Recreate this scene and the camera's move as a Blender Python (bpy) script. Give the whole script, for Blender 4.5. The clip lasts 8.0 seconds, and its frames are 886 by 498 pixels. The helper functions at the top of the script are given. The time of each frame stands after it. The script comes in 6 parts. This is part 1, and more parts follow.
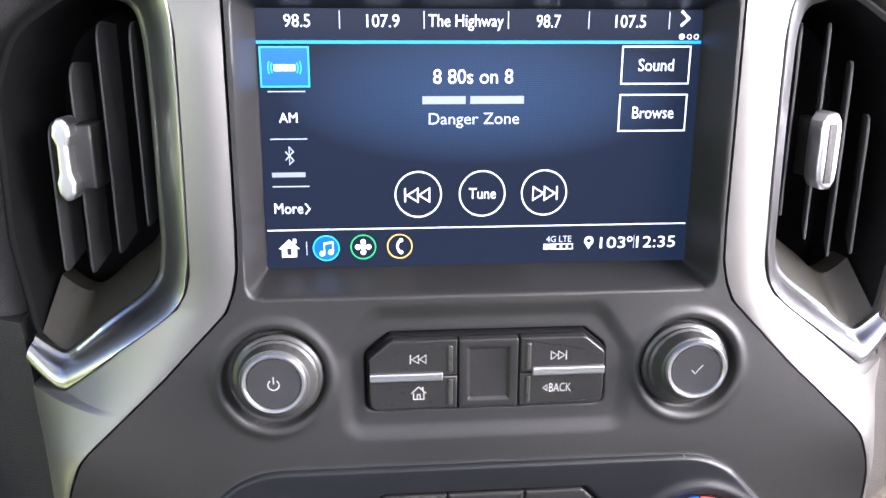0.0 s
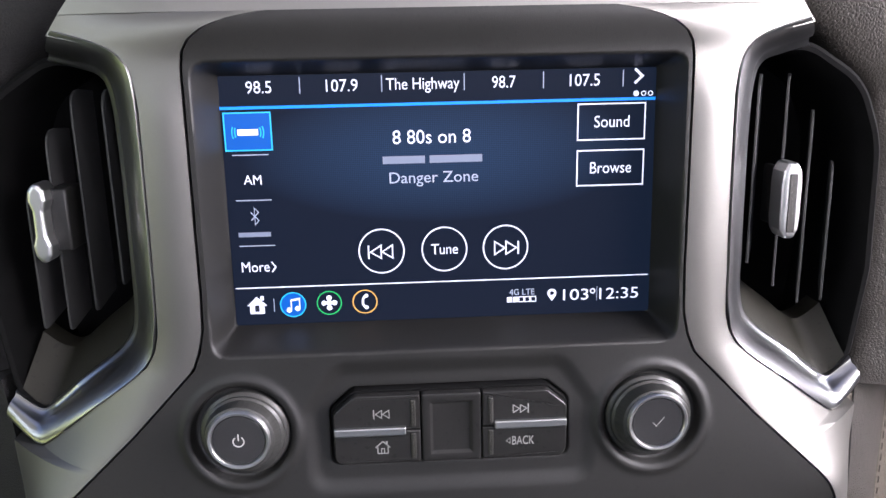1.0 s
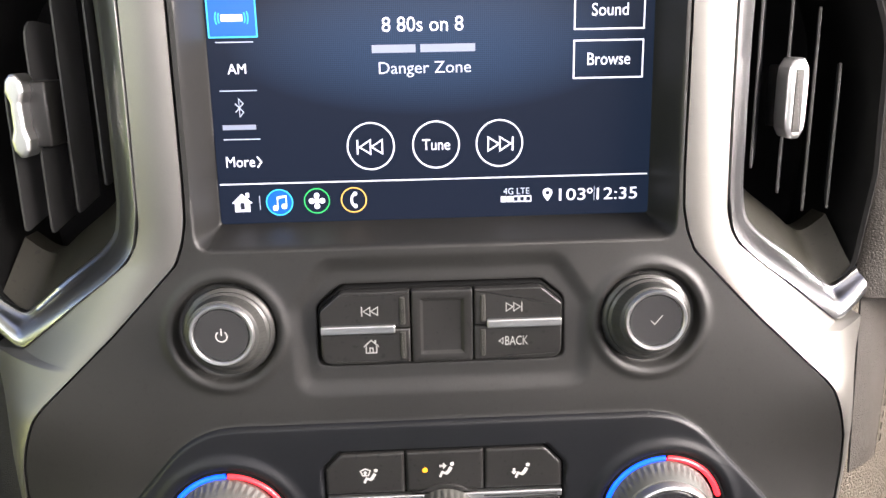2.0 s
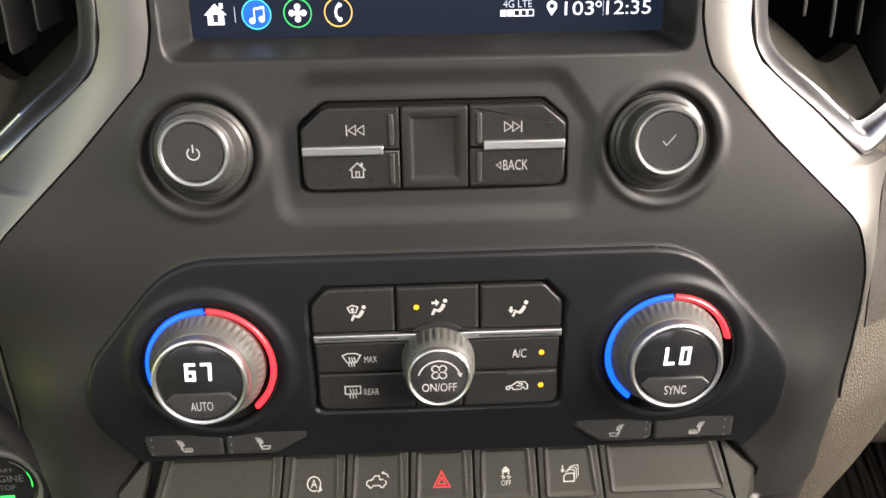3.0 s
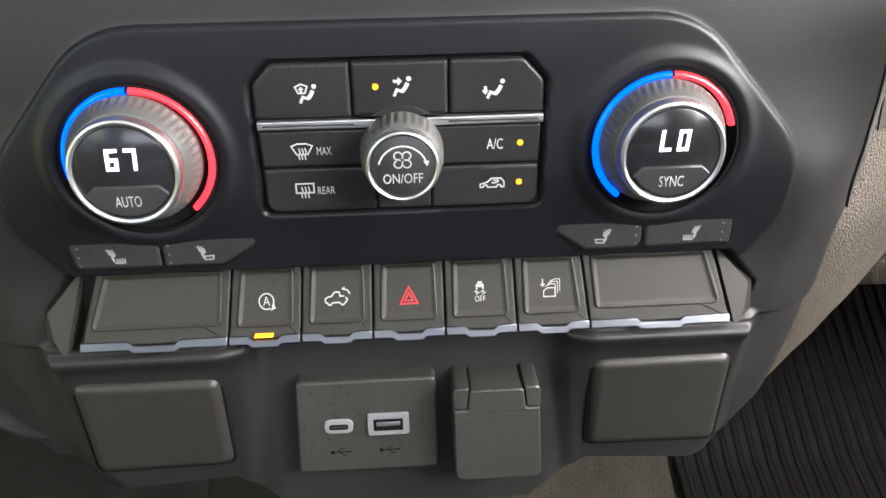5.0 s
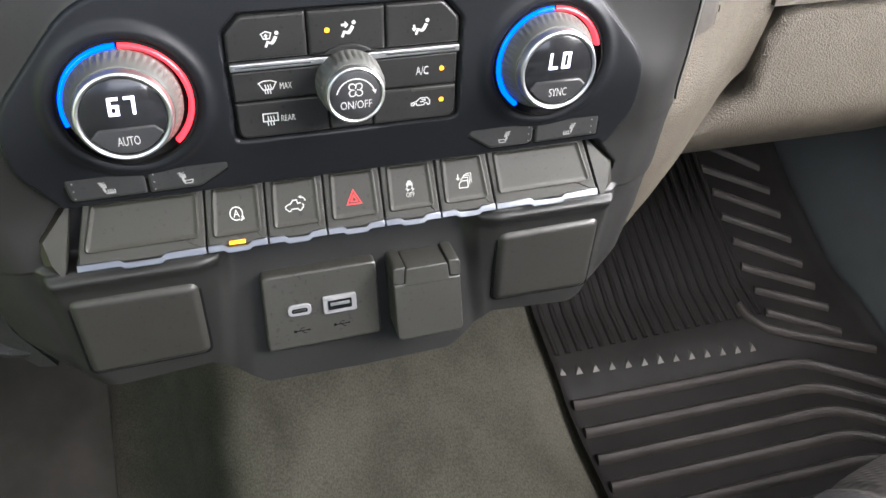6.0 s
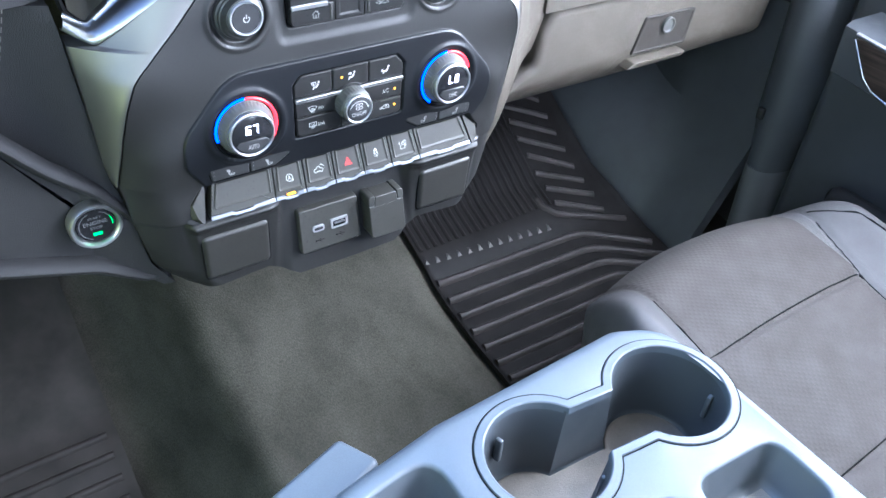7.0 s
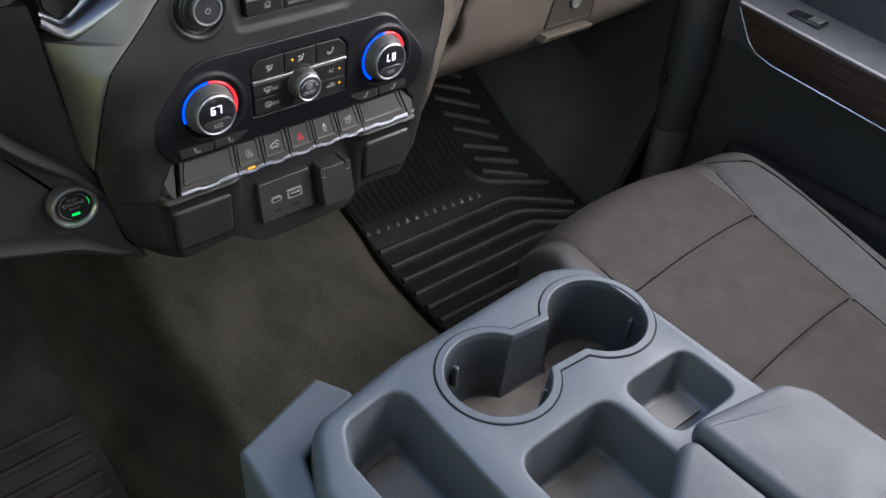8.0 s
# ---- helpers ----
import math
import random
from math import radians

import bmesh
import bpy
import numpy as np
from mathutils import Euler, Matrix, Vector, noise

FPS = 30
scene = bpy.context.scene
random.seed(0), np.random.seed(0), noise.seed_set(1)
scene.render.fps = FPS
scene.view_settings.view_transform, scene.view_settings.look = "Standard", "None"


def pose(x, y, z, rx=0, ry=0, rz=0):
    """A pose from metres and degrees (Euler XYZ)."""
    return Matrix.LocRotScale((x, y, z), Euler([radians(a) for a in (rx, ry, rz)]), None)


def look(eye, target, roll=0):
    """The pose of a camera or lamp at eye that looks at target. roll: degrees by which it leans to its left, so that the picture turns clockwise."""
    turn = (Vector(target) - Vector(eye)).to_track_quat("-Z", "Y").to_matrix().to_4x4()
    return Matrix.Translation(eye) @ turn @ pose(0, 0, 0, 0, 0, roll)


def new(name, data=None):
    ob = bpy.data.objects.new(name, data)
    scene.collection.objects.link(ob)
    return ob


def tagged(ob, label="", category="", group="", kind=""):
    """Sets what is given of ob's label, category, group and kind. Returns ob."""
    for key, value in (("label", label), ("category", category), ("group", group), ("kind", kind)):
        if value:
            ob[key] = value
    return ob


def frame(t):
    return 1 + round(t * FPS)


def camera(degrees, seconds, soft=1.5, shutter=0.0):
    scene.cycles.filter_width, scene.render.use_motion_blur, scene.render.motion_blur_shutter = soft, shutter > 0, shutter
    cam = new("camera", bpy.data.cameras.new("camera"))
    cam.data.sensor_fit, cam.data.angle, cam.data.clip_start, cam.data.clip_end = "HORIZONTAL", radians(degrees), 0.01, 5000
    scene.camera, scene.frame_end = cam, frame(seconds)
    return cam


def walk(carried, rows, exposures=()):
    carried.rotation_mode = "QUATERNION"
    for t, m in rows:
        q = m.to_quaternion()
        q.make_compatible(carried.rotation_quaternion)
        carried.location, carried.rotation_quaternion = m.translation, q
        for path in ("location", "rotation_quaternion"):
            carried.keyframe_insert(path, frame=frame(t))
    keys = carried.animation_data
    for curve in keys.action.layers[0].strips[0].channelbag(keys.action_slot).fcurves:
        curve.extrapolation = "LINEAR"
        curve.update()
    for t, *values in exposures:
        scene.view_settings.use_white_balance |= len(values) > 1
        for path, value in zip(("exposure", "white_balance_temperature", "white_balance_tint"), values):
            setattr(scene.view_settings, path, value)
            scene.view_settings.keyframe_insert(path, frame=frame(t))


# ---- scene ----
cam = camera(58.2, 8.0)
PATH = [
    (0, (-0.044, 0.003, 0.988), (0.116, 1.924, 0.456), 0.1),
    (0.2, (-0.030, 0.005, 1.002), (0.127, 1.923, 0.456), 0.1),
    (0.5, (-0.019, -0.001, 1.004), (0.102, 1.935, 0.516), -0.7),
    (1, (-0.017, -0.002, 1.003), (0.081, 1.938, 0.528), -1.2),
    (1.2, (-0.016, -0.003, 1.0), (0.074, 1.938, 0.525), -1.4),
    (2.3, (-0.011, 0.003, 0.944), (0.07, 1.926, 0.403), -1.0),
    (2.5, (-0.011, 0.006, 0.934), (0.07, 1.918, 0.352), -0.9),
    (3, (-0.007, 0.013, 0.914), (0.058, 1.895, 0.24), -1.0),
    (3.5, (-0.004, 0.019, 0.893), (0.056, 1.874, 0.147), -1.1),
    (4, (-0.002, 0.028, 0.874), (0.064, 1.854, 0.06), -1.0),
    (4.2, (-0.003, 0.03, 0.866), (0.067, 1.849, 0.038), -1.0),
    (5.3, (-0.002, 0.035, 0.857), (0.171, 1.791, -0.083), -0.5),
    (5.5, (-0.004, 0.033, 0.86), (0.247, 1.758, -0.122), -0.2),
    (5.8, (-0.027, 0.014, 0.871), (0.367, 1.652, -0.207), 0.5),
    (6, (-0.061, -0.022, 0.9), (0.447, 1.544, -0.235), 1.2),
    (6.3, (-0.128, -0.093, 0.960), (0.549, 1.354, -0.244), 3.1),
    (6.5, (-0.178, -0.135, 1.003), (0.602, 1.228, -0.236), 3.8),
    (6.8, (-0.255, -0.191, 1.064), (0.634, 1.091, -0.188), 4.9),
    (7, (-0.287, -0.221, 1.09), (0.649, 1.022, -0.167), 5.0),
    (7.5, (-0.349, -0.271, 1.122), (0.675, 0.898, -0.137), 5.3),
    (8, (-0.355, -0.274, 1.125), (0.714, 0.835, -0.151), 5.6),
]
walk(cam, [(t, look(e, g, r)) for t, e, g, r in PATH], [
    (0.0, 1.3, 5500, 27), (0.5, 0.55, 5500, 28), (1.0, 0.25, 5550, 28), (2.3, 1.1, 6200, 23), (3.0, 0.65, 6300, 22), (3.5, 0.5, 6300, 21), (4.0, 0.4, 6050, 20),
    (5.5, 0.95, 5700, 20), (6.0, 1.15, 5600, 19), (6.5, 1.75, 4750, 18), (7.0, 1.5, 4750, 19), (7.5, 1.15, 5200, 21), (7.8, 0.35, 5500, 23), (8.0, -0.2, 5550, 23)])


# ---- light ----
world = bpy.data.worlds.new("sky")
scene.world = world
world.use_nodes = True
wn = world.node_tree
sky = wn.nodes.new("ShaderNodeTexSky")
sky.sky_type, sky.sun_disc = "NISHITA", False
sky.sun_elevation, sky.sun_rotation = radians(58), radians(200)
wn.nodes["Background"].inputs["Strength"].default_value = 0.12
wn.links.new(sky.outputs["Color"], wn.nodes["Background"].inputs["Color"])
sun = new("sun", bpy.data.lights.new("sun", "SUN"))
sun.data.energy, sun.data.angle, sun.data.color = 3.0, radians(0.5), (1.0, 0.95, 0.88)
sun.matrix_basis = look((-0.6, -1.6, 3.0), (0, 0, 0))


def window_light(name, eye, target, w, h, power, color):
    lamp = new(name, bpy.data.lights.new(name, "AREA"))
    lamp.data.shape, lamp.data.size, lamp.data.size_y = "RECTANGLE", w, h
    lamp.data.energy, lamp.data.color = power, color
    lamp.matrix_basis = look(eye, target)


window_light("driver_window_light", (-0.86, -0.35, 1.16), (0.1, 0.1, 0.7), 0.9, 0.42, 2.6, (0.95, 1.0, 0.70))
# unseen lamp added in the doorway for a yellow-green reflection in the left trim
window_light("open_door_light", (-0.88, 0.06, 0.76), (0.0, 0.22, 0.80), 0.50, 0.40, 1.7, (0.86, 0.92, 0.24))
window_light("passenger_window_light", (0.86, -0.17, 1.16), (0.0, 0.05, 0.7), 1.1, 0.42, 48, (1.0, 0.93, 0.76))
window_light("rear_door_window_light", (0.86, -1.36, 1.13), (0.0, 0.3, 0.80), 0.72, 0.42, 40, (1.0, 0.94, 0.80))
window_light("windshield_light", (0, 0.80, 1.75), (0, -0.05, 0.7), 1.5, 0.9, 23, (0.67, 0.84, 1.0))
window_light("rear_window_light", (0, -1.86, 1.25), (0, 0.3, 0.8), 1.2, 0.35, 4.5, (1.0, 0.96, 0.86))


# ---- materials ----
def material(name, base, rough=0.5, metal=0.0, grain=0.0, grain_scale=900.0, bump=0.0, bump_scale=900.0, stain=0.08, stain_scale=14.0,
             spec=0.5, kind="noise", specks=0.0, uneven=0.08, stretch=None):
    """A surface with grain, larger stains and a fine relief."""
    m = bpy.data.materials.new(name)
    m.use_nodes = True
    nt = m.node_tree
    b = nt.nodes["Principled BSDF"]
    b.inputs["Roughness"].default_value, b.inputs["Metallic"].default_value = rough, metal
    b.inputs["Specular IOR Level"].default_value = spec
    co = nt.nodes.new("ShaderNodeTexCoord")

    def noise_at(scale, detail=3.0):
        n = nt.nodes.new("ShaderNodeTexNoise")
        n.inputs["Scale"].default_value, n.inputs["Detail"].default_value = scale, detail
        if stretch:  # streaks along one axis
            mp = nt.nodes.new("ShaderNodeMapping")
            mp.inputs["Scale"].default_value = stretch
            nt.links.new(co.outputs["Object"], mp.inputs["Vector"])
            nt.links.new(mp.outputs["Vector"], n.inputs["Vector"])
        else:
            nt.links.new(co.outputs["Object"], n.inputs["Vector"])
        return n.outputs["Fac"]

    def mapped(fac, lo, hi, f0=0.3, f1=0.7):
        r = nt.nodes.new("ShaderNodeMapRange")
        for key, v in (("From Min", f0), ("From Max", f1), ("To Min", lo), ("To Max", hi)):
            r.inputs[key].default_value = v
        nt.links.new(fac, r.inputs["Value"])
        return r.outputs["Result"]

    def mul(a, c):
        n = nt.nodes.new("ShaderNodeMath")
        n.operation = "MULTIPLY"
        nt.links.new(a, n.inputs[0])
        nt.links.new(c, n.inputs[1])
        return n.outputs[0]

    value = mul(mapped(noise_at(stain_scale), 1 - stain, 1 + stain), mapped(noise_at(grain_scale, 2.0), 1 - grain, 1 + grain))
    mix = nt.nodes.new("ShaderNodeMix")
    mix.data_type, mix.blend_type = "RGBA", "MULTIPLY"
    mix.inputs["Factor"].default_value = 1.0
    mix.inputs["A"].default_value = (*base, 1)
    nt.links.new(value, mix.inputs["B"])
    color = mix.outputs["Result"]
    if specks:
        dots = mapped(noise_at(420.0, 1.0), 0.0, specks, 0.665, 0.695)
        dust = nt.nodes.new("ShaderNodeMix")
        dust.data_type = "RGBA"
        dust.inputs["B"].default_value = (0.004, 0.004, 0.004, 1)
        nt.links.new(dots, dust.inputs["Factor"])
        nt.links.new(color, dust.inputs["A"])
        color = dust.outputs["Result"]
    nt.links.new(color, b.inputs["Base Color"])
    nt.links.new(mapped(noise_at(stain_scale * 2.3), max(0.03, rough - uneven), min(1, rough + uneven)), b.inputs["Roughness"])
    if bump:
        if kind == "leather":
            n = nt.nodes.new("ShaderNodeTexVoronoi")
            n.feature = "DISTANCE_TO_EDGE"
            n.inputs["Scale"].default_value = bump_scale
            nt.links.new(co.outputs["Object"], n.inputs["Vector"])
            height = mapped(n.outputs["Distance"], 0, 1, 0.0, 0.25)
        elif kind == "weave":
            waves = []
            for turn in (0.0, math.pi / 2):
                mp = nt.nodes.new("ShaderNodeMapping")
                mp.inputs["Rotation"].default_value = (0, 0, turn + 0.6)
                nt.links.new(co.outputs["Object"], mp.inputs["Vector"])
                w = nt.nodes.new("ShaderNodeTexWave")
                w.inputs["Scale"].default_value, w.inputs["Distortion"].default_value = bump_scale, 0.6
                nt.links.new(mp.outputs["Vector"], w.inputs["Vector"])
                waves.append(w.outputs["Fac"])
            height = mul(*waves)
        else:
            height = noise_at(bump_scale, 4.0)
        n = nt.nodes.new("ShaderNodeBump")
        n.inputs["Strength"].default_value, n.inputs["Distance"].default_value = bump, 0.001
        nt.links.new(height, n.inputs["Height"])
        nt.links.new(n.outputs["Normal"], b.inputs["Normal"])
    return m


def glow(name, color, strength):
    m = bpy.data.materials.new(name)
    m.use_nodes = True
    b = m.node_tree.nodes["Principled BSDF"]
    b.inputs["Base Color"].default_value = (*[0.3 * c for c in color], 1)
    b.inputs["Roughness"].default_value = 0.3
    b.inputs["Emission Color"].default_value = (*color, 1)
    b.inputs["Emission Strength"].default_value = strength
    return m


def screen_glass():
    """The lit display: deep blue, lighter high in the middle, with a fine diamond lattice there."""
    m = bpy.data.materials.new("display_glass")
    m.use_nodes = True
    nt = m.node_tree
    b = nt.nodes["Principled BSDF"]
    b.inputs["Base Color"].default_value = (0.004, 0.004, 0.006, 1)
    b.inputs["Roughness"].default_value = 0.22
    b.inputs["Specular IOR Level"].default_value = 0.14
    co = nt.nodes.new("ShaderNodeTexCoord")
    sep = nt.nodes.new("ShaderNodeSeparateXYZ")
    nt.links.new(co.outputs["Object"], sep.inputs[0])

    def math_node(op, a, c=None):
        n = nt.nodes.new("ShaderNodeMath")
        n.operation = op
        for k, v in enumerate((a, c)):
            if v is None:
                continue
            if isinstance(v, float):
                n.inputs[k].default_value = v
            else:
                nt.links.new(v, n.inputs[k])
        return n.outputs[0]

    x, z = sep.outputs["X"], math_node("SUBTRACT", sep.outputs["Z"], 0.962)
    dx, dz = math_node("MULTIPLY", x, 1 / 0.085), math_node("MULTIPLY", z, 1 / 0.030)
    r2 = math_node("ADD", math_node("MULTIPLY", dx, dx), math_node("MULTIPLY", dz, dz))
    halo = math_node("MAXIMUM", math_node("SUBTRACT", 1.0, r2), 0.0)
    band = math_node("MULTIPLY", math_node("LESS_THAN", sep.outputs["Z"], 0.9828), math_node("GREATER_THAN", sep.outputs["Z"], 0.9055))
    halo = math_node("MULTIPLY", halo, band)
    p = math_node("SINE", math_node("MULTIPLY", math_node("ADD", x, sep.outputs["Z"]), 3900.0))
    q = math_node("SINE", math_node("MULTIPLY", math_node("SUBTRACT", x, sep.outputs["Z"]), 3900.0))
    lattice = math_node("ADD", math_node("MULTIPLY", math_node("MULTIPLY", p, q), 0.35), 0.65)
    amount = math_node("MULTIPLY", halo, lattice)
    mix = nt.nodes.new("ShaderNodeMix")
    mix.data_type = "RGBA"
    mix.inputs["A"].default_value = (0.0062, 0.0115, 0.0210, 1)
    mix.inputs["B"].default_value = (0.030, 0.064, 0.118, 1)
    nt.links.new(amount, mix.inputs["Factor"])
    nt.links.new(mix.outputs["Result"], b.inputs["Emission Color"])
    b.inputs["Emission Strength"].default_value = 1.0
    return m


ROW = material("olive_black_switch_plastic", (0.019, 0.0181, 0.0135), 0.48, bump=0.10, bump_scale=2800, grain=0.06, specks=0.6, spec=0.38, uneven=0.04)
# dust brown, lightened further: lit rib tops and driver-mat haze put into it
RIB = material("dusty_lightened_mat_rubber", (0.019, 0.016, 0.0145), 0.6, spec=0.2, bump=0.15, bump_scale=900, stain=0.3, stain_scale=25)
BLACK = material("soft_black_plastic", (0.0119, 0.0116, 0.0108), 0.47, bump=0.12, bump_scale=2600, stain=0.12, grain=0.06, spec=0.44, uneven=0.05, specks=0.35)
BUTTON = material("button_plastic", (0.016, 0.0155, 0.015), 0.38, bump=0.08, bump_scale=3000, grain=0.05, specks=0.6, spec=0.32)
POD = material("olive_black_plastic", (0.026, 0.0254, 0.0216), 0.42, bump=0.12, bump_scale=2800, grain=0.06, specks=0.6, spec=0.55)
COVER = material("brown_black_cover_plastic", (0.0195, 0.0187, 0.0162), 0.44, bump=0.12, bump_scale=2600, grain=0.06, stain=0.12, specks=0.6, spec=0.45)
# lighter than the panel: highlights of the key bevels are put into the colour
KEY_GREY = material("lightened_key_plastic", (0.0185, 0.0185, 0.0182), 0.42, bump=0.10, bump_scale=2800, grain=0.06, specks=0.6, spec=0.45)
PANEL = material("climate_panel_plastic", (0.0062, 0.0068, 0.0082), 0.42, bump=0.08, bump_scale=2800, stain=0.12, grain=0.05, spec=0.30, uneven=0.05, specks=0.3)
VANE = material("vane_plastic", (0.028, 0.028, 0.028), 0.55, stain=0.05)
# near-black for recesses and undersides, their shade put in; also seams and marks
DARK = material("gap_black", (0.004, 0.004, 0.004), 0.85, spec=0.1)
SILVER = material("silver_paint", (0.203, 0.196, 0.183), 0.46, metal=0.90, stain=0.02, uneven=0.015, grain=0.02, grain_scale=2000)
SATIN = material("satin_chrome", (0.60, 0.60, 0.595), 0.37, metal=1.0, stain=0.03, uneven=0.03)
CHROME = material("bright_chrome", (0.40, 0.405, 0.415), 0.29, metal=1.0, stain=0.01, uneven=0.01)
RUBBER_GREY = material("grey_knob_rubber", (0.064, 0.064, 0.058), 0.5, stain=0.06, grain=0.06)
RUBBER_DARK = material("dark_knob_rubber", (0.032, 0.032, 0.030), 0.38, stain=0.06, grain=0.06)
GLOSS = material("gloss_black_cap", (0.012, 0.012, 0.013), 0.18)
CAP = material("matt_black_cap", (0.022, 0.022, 0.023), 0.4, bump=0.05)
LEATHER = material("dark_grained_vinyl", (0.020, 0.0195, 0.0195), 0.6, spec=0.25, bump=0.32, bump_scale=760, kind="leather", grain=0.08)
LEATHER_TAUPE = material("dark_taupe_grained_vinyl", (0.034, 0.030, 0.025), 0.58, spec=0.35, bump=0.32, bump_scale=700, kind="leather", grain=0.08)
VINYL = material("taupe_grained_vinyl", (0.065, 0.0555, 0.0415), 0.56, spec=0.35, bump=0.55, bump_scale=480, kind="leather", grain=0.08)
LATCH = material("dark_taupe_latch_plastic", (0.027, 0.0235, 0.019), 0.62, spec=0.3, bump=0.2, bump_scale=1500)
DOOR_TRIM = material("dark_door_plastic", (0.040, 0.043, 0.047), 0.5, bump=0.2, bump_scale=1500, grain=0.06)
GREY_TRIM = material("grey_trim_plastic", (0.16, 0.16, 0.165), 0.5, bump=0.2, bump_scale=1500, grain=0.06, stain=0.05)
CLOTH = material("taupe_seat_cloth", (0.0255, 0.0208, 0.0170), 0.85, bump=0.28, bump_scale=55, kind="weave", grain=0.15, grain_scale=700, stain=0.03)
CLOTH_PLAIN = material("grey_seat_vinyl", (0.036, 0.034, 0.033), 0.6, bump=0.35, bump_scale=600, kind="leather", grain=0.06)
CARPET = material("charcoal_carpet", (0.041, 0.0385, 0.031), 0.95, bump=0.6, bump_scale=520, grain=0.26, grain_scale=620, stain=0.30, stain_scale=16, spec=0.08, stretch=(1.0, 0.55, 1.0))
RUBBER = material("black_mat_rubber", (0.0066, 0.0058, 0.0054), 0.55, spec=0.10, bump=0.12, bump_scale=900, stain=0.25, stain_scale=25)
CONSOLE = material("blue_grey_console_plastic", (0.055, 0.067, 0.080), 0.52, bump=0.22, bump_scale=1400, grain=0.06, stain=0.07)
CUP = material("dark_cup_plastic", (0.030, 0.035, 0.040), 0.42, bump=0.15, bump_scale=1500)
LINER = material("ribbed_grey_liner", (0.12, 0.112, 0.10), 0.7, bump=0.5, bump_scale=210, kind="weave", grain=0.1)
WOOD = material("dark_brown_trim", (0.040, 0.029, 0.023), 0.36, grain=0.55, grain_scale=420, stain=0.30, stain_scale=120, stretch=(1.0, 0.035, 1.0))
WALL = material("plain_dark_lining", (0.06, 0.058, 0.055), 0.8, bump=0.2)
LIP_CHROME = material("dull_chrome", (0.15, 0.16, 0.18), 0.35, metal=1.0, stain=0.05)
CABIN = material("plain_cabin_lining", (0.42, 0.41, 0.39), 0.8, bump=0.2)
WHITE = material("white_legend", (0.43, 0.43, 0.415), 0.5)
LEGEND = material("pale_legend", (0.38, 0.38, 0.355), 0.5)
GREY_LEGEND = material("grey_legend", (0.29, 0.29, 0.28), 0.5)
RED_LEGEND = material("red_legend", (0.60, 0.03, 0.03), 0.5)
DISPLAY = screen_glass()
LIT_WHITE = glow("lit_white", (0.92, 0.94, 1.0), 0.95)
LIT_GREY = glow("lit_grey", (0.50, 0.56, 0.66), 0.75)
LIT_BLUE = glow("lit_blue", (0.02, 0.28, 1.0), 1.1)
LIT_DIM = glow("lit_dim", (0.30, 0.34, 0.42), 0.6)
LIT_TILE = glow("lit_tile_blue", (0.006, 0.10, 0.42), 0.9)
LIT_CYAN = glow("lit_cyan", (0.05, 0.55, 0.9), 0.9)
LIT_GREEN = glow("lit_green", (0.03, 0.5, 0.12), 0.9)
LIT_GOLD = glow("lit_gold", (0.85, 0.48, 0.10), 0.9)
LIT_BLACK = glow("lit_black", (0.01, 0.013, 0.022), 1.0)
LED_AMBER = glow("amber_lamp", (1.0, 0.40, 0.01), 1.5)
RING_BLUE = glow("blue_ring_light", (0.004, 0.065, 1.0), 2.6)
RING_RED = glow("red_ring_light", (1.0, 0.03, 0.035), 1.7)
DIM_LEGEND = material("dim_legend", (0.10, 0.10, 0.10), 0.5)
DIGIT = glow("digit_white", (1.0, 0.98, 1.0), 1.6)
LED_GREEN = glow("green_lamp", (0.015, 0.9, 0.09), 1.3)


# ---- mesh helpers ----
def link(name, bm, mat, parent=None, label="", sharp=38, flip=False):
    me = bpy.data.meshes.new(name)
    if flip:
        bmesh.ops.reverse_faces(bm, faces=bm.faces[:])
    bm.to_mesh(me)
    bm.free()
    me.materials.append(mat)
    for p in me.polygons:
        p.use_smooth = len(p.vertices) <= 4
    me.set_sharp_from_angle(angle=radians(sharp))
    ob = new(name, me)
    if parent is not None:
        ob.parent = parent
        ob.matrix_parent_inverse = parent.matrix_basis.inverted()
    if label:
        ob["label"] = label
    return ob


def part(name, bm, mat, parent, label="", sharp=38):
    return link(name, bm, mat, parent, label, sharp)


def thing(name, label, category, at=(0, 0, 0), group="", kind=""):
    ob = new(name)
    ob.empty_display_size = 0.02
    ob.matrix_basis = pose(*at)
    return tagged(ob, label, category, group, kind)


def rounded(pts, r, n=5):
    """A closed 2D outline with its corners rounded; r is one radius or one per corner."""
    out, m = [], len(pts)
    for i in range(m):
        p, a, c = Vector(pts[i]), Vector(pts[i - 1]), Vector(pts[(i + 1) % m])
        u, v = a - p, c - p
        ri = r[i] if isinstance(r, (list, tuple)) else r
        half = u.angle(v) / 2
        if ri <= 0 or half > 1.56:
            out.append(tuple(p))
            continue
        d = min(ri / math.tan(half), 0.48 * u.length, 0.48 * v.length)
        s, e = p + u.normalized() * d, p + v.normalized() * d
        for k in range(n + 1):
            f = k / n
            out.append(tuple((1 - f) ** 2 * s + 2 * f * (1 - f) * p + f * f * e))
    return out


def area2(pts):
    return sum(a[0] * b[1] - b[0] * a[1] for a, b in zip(pts, pts[1:] + pts[:1])) / 2


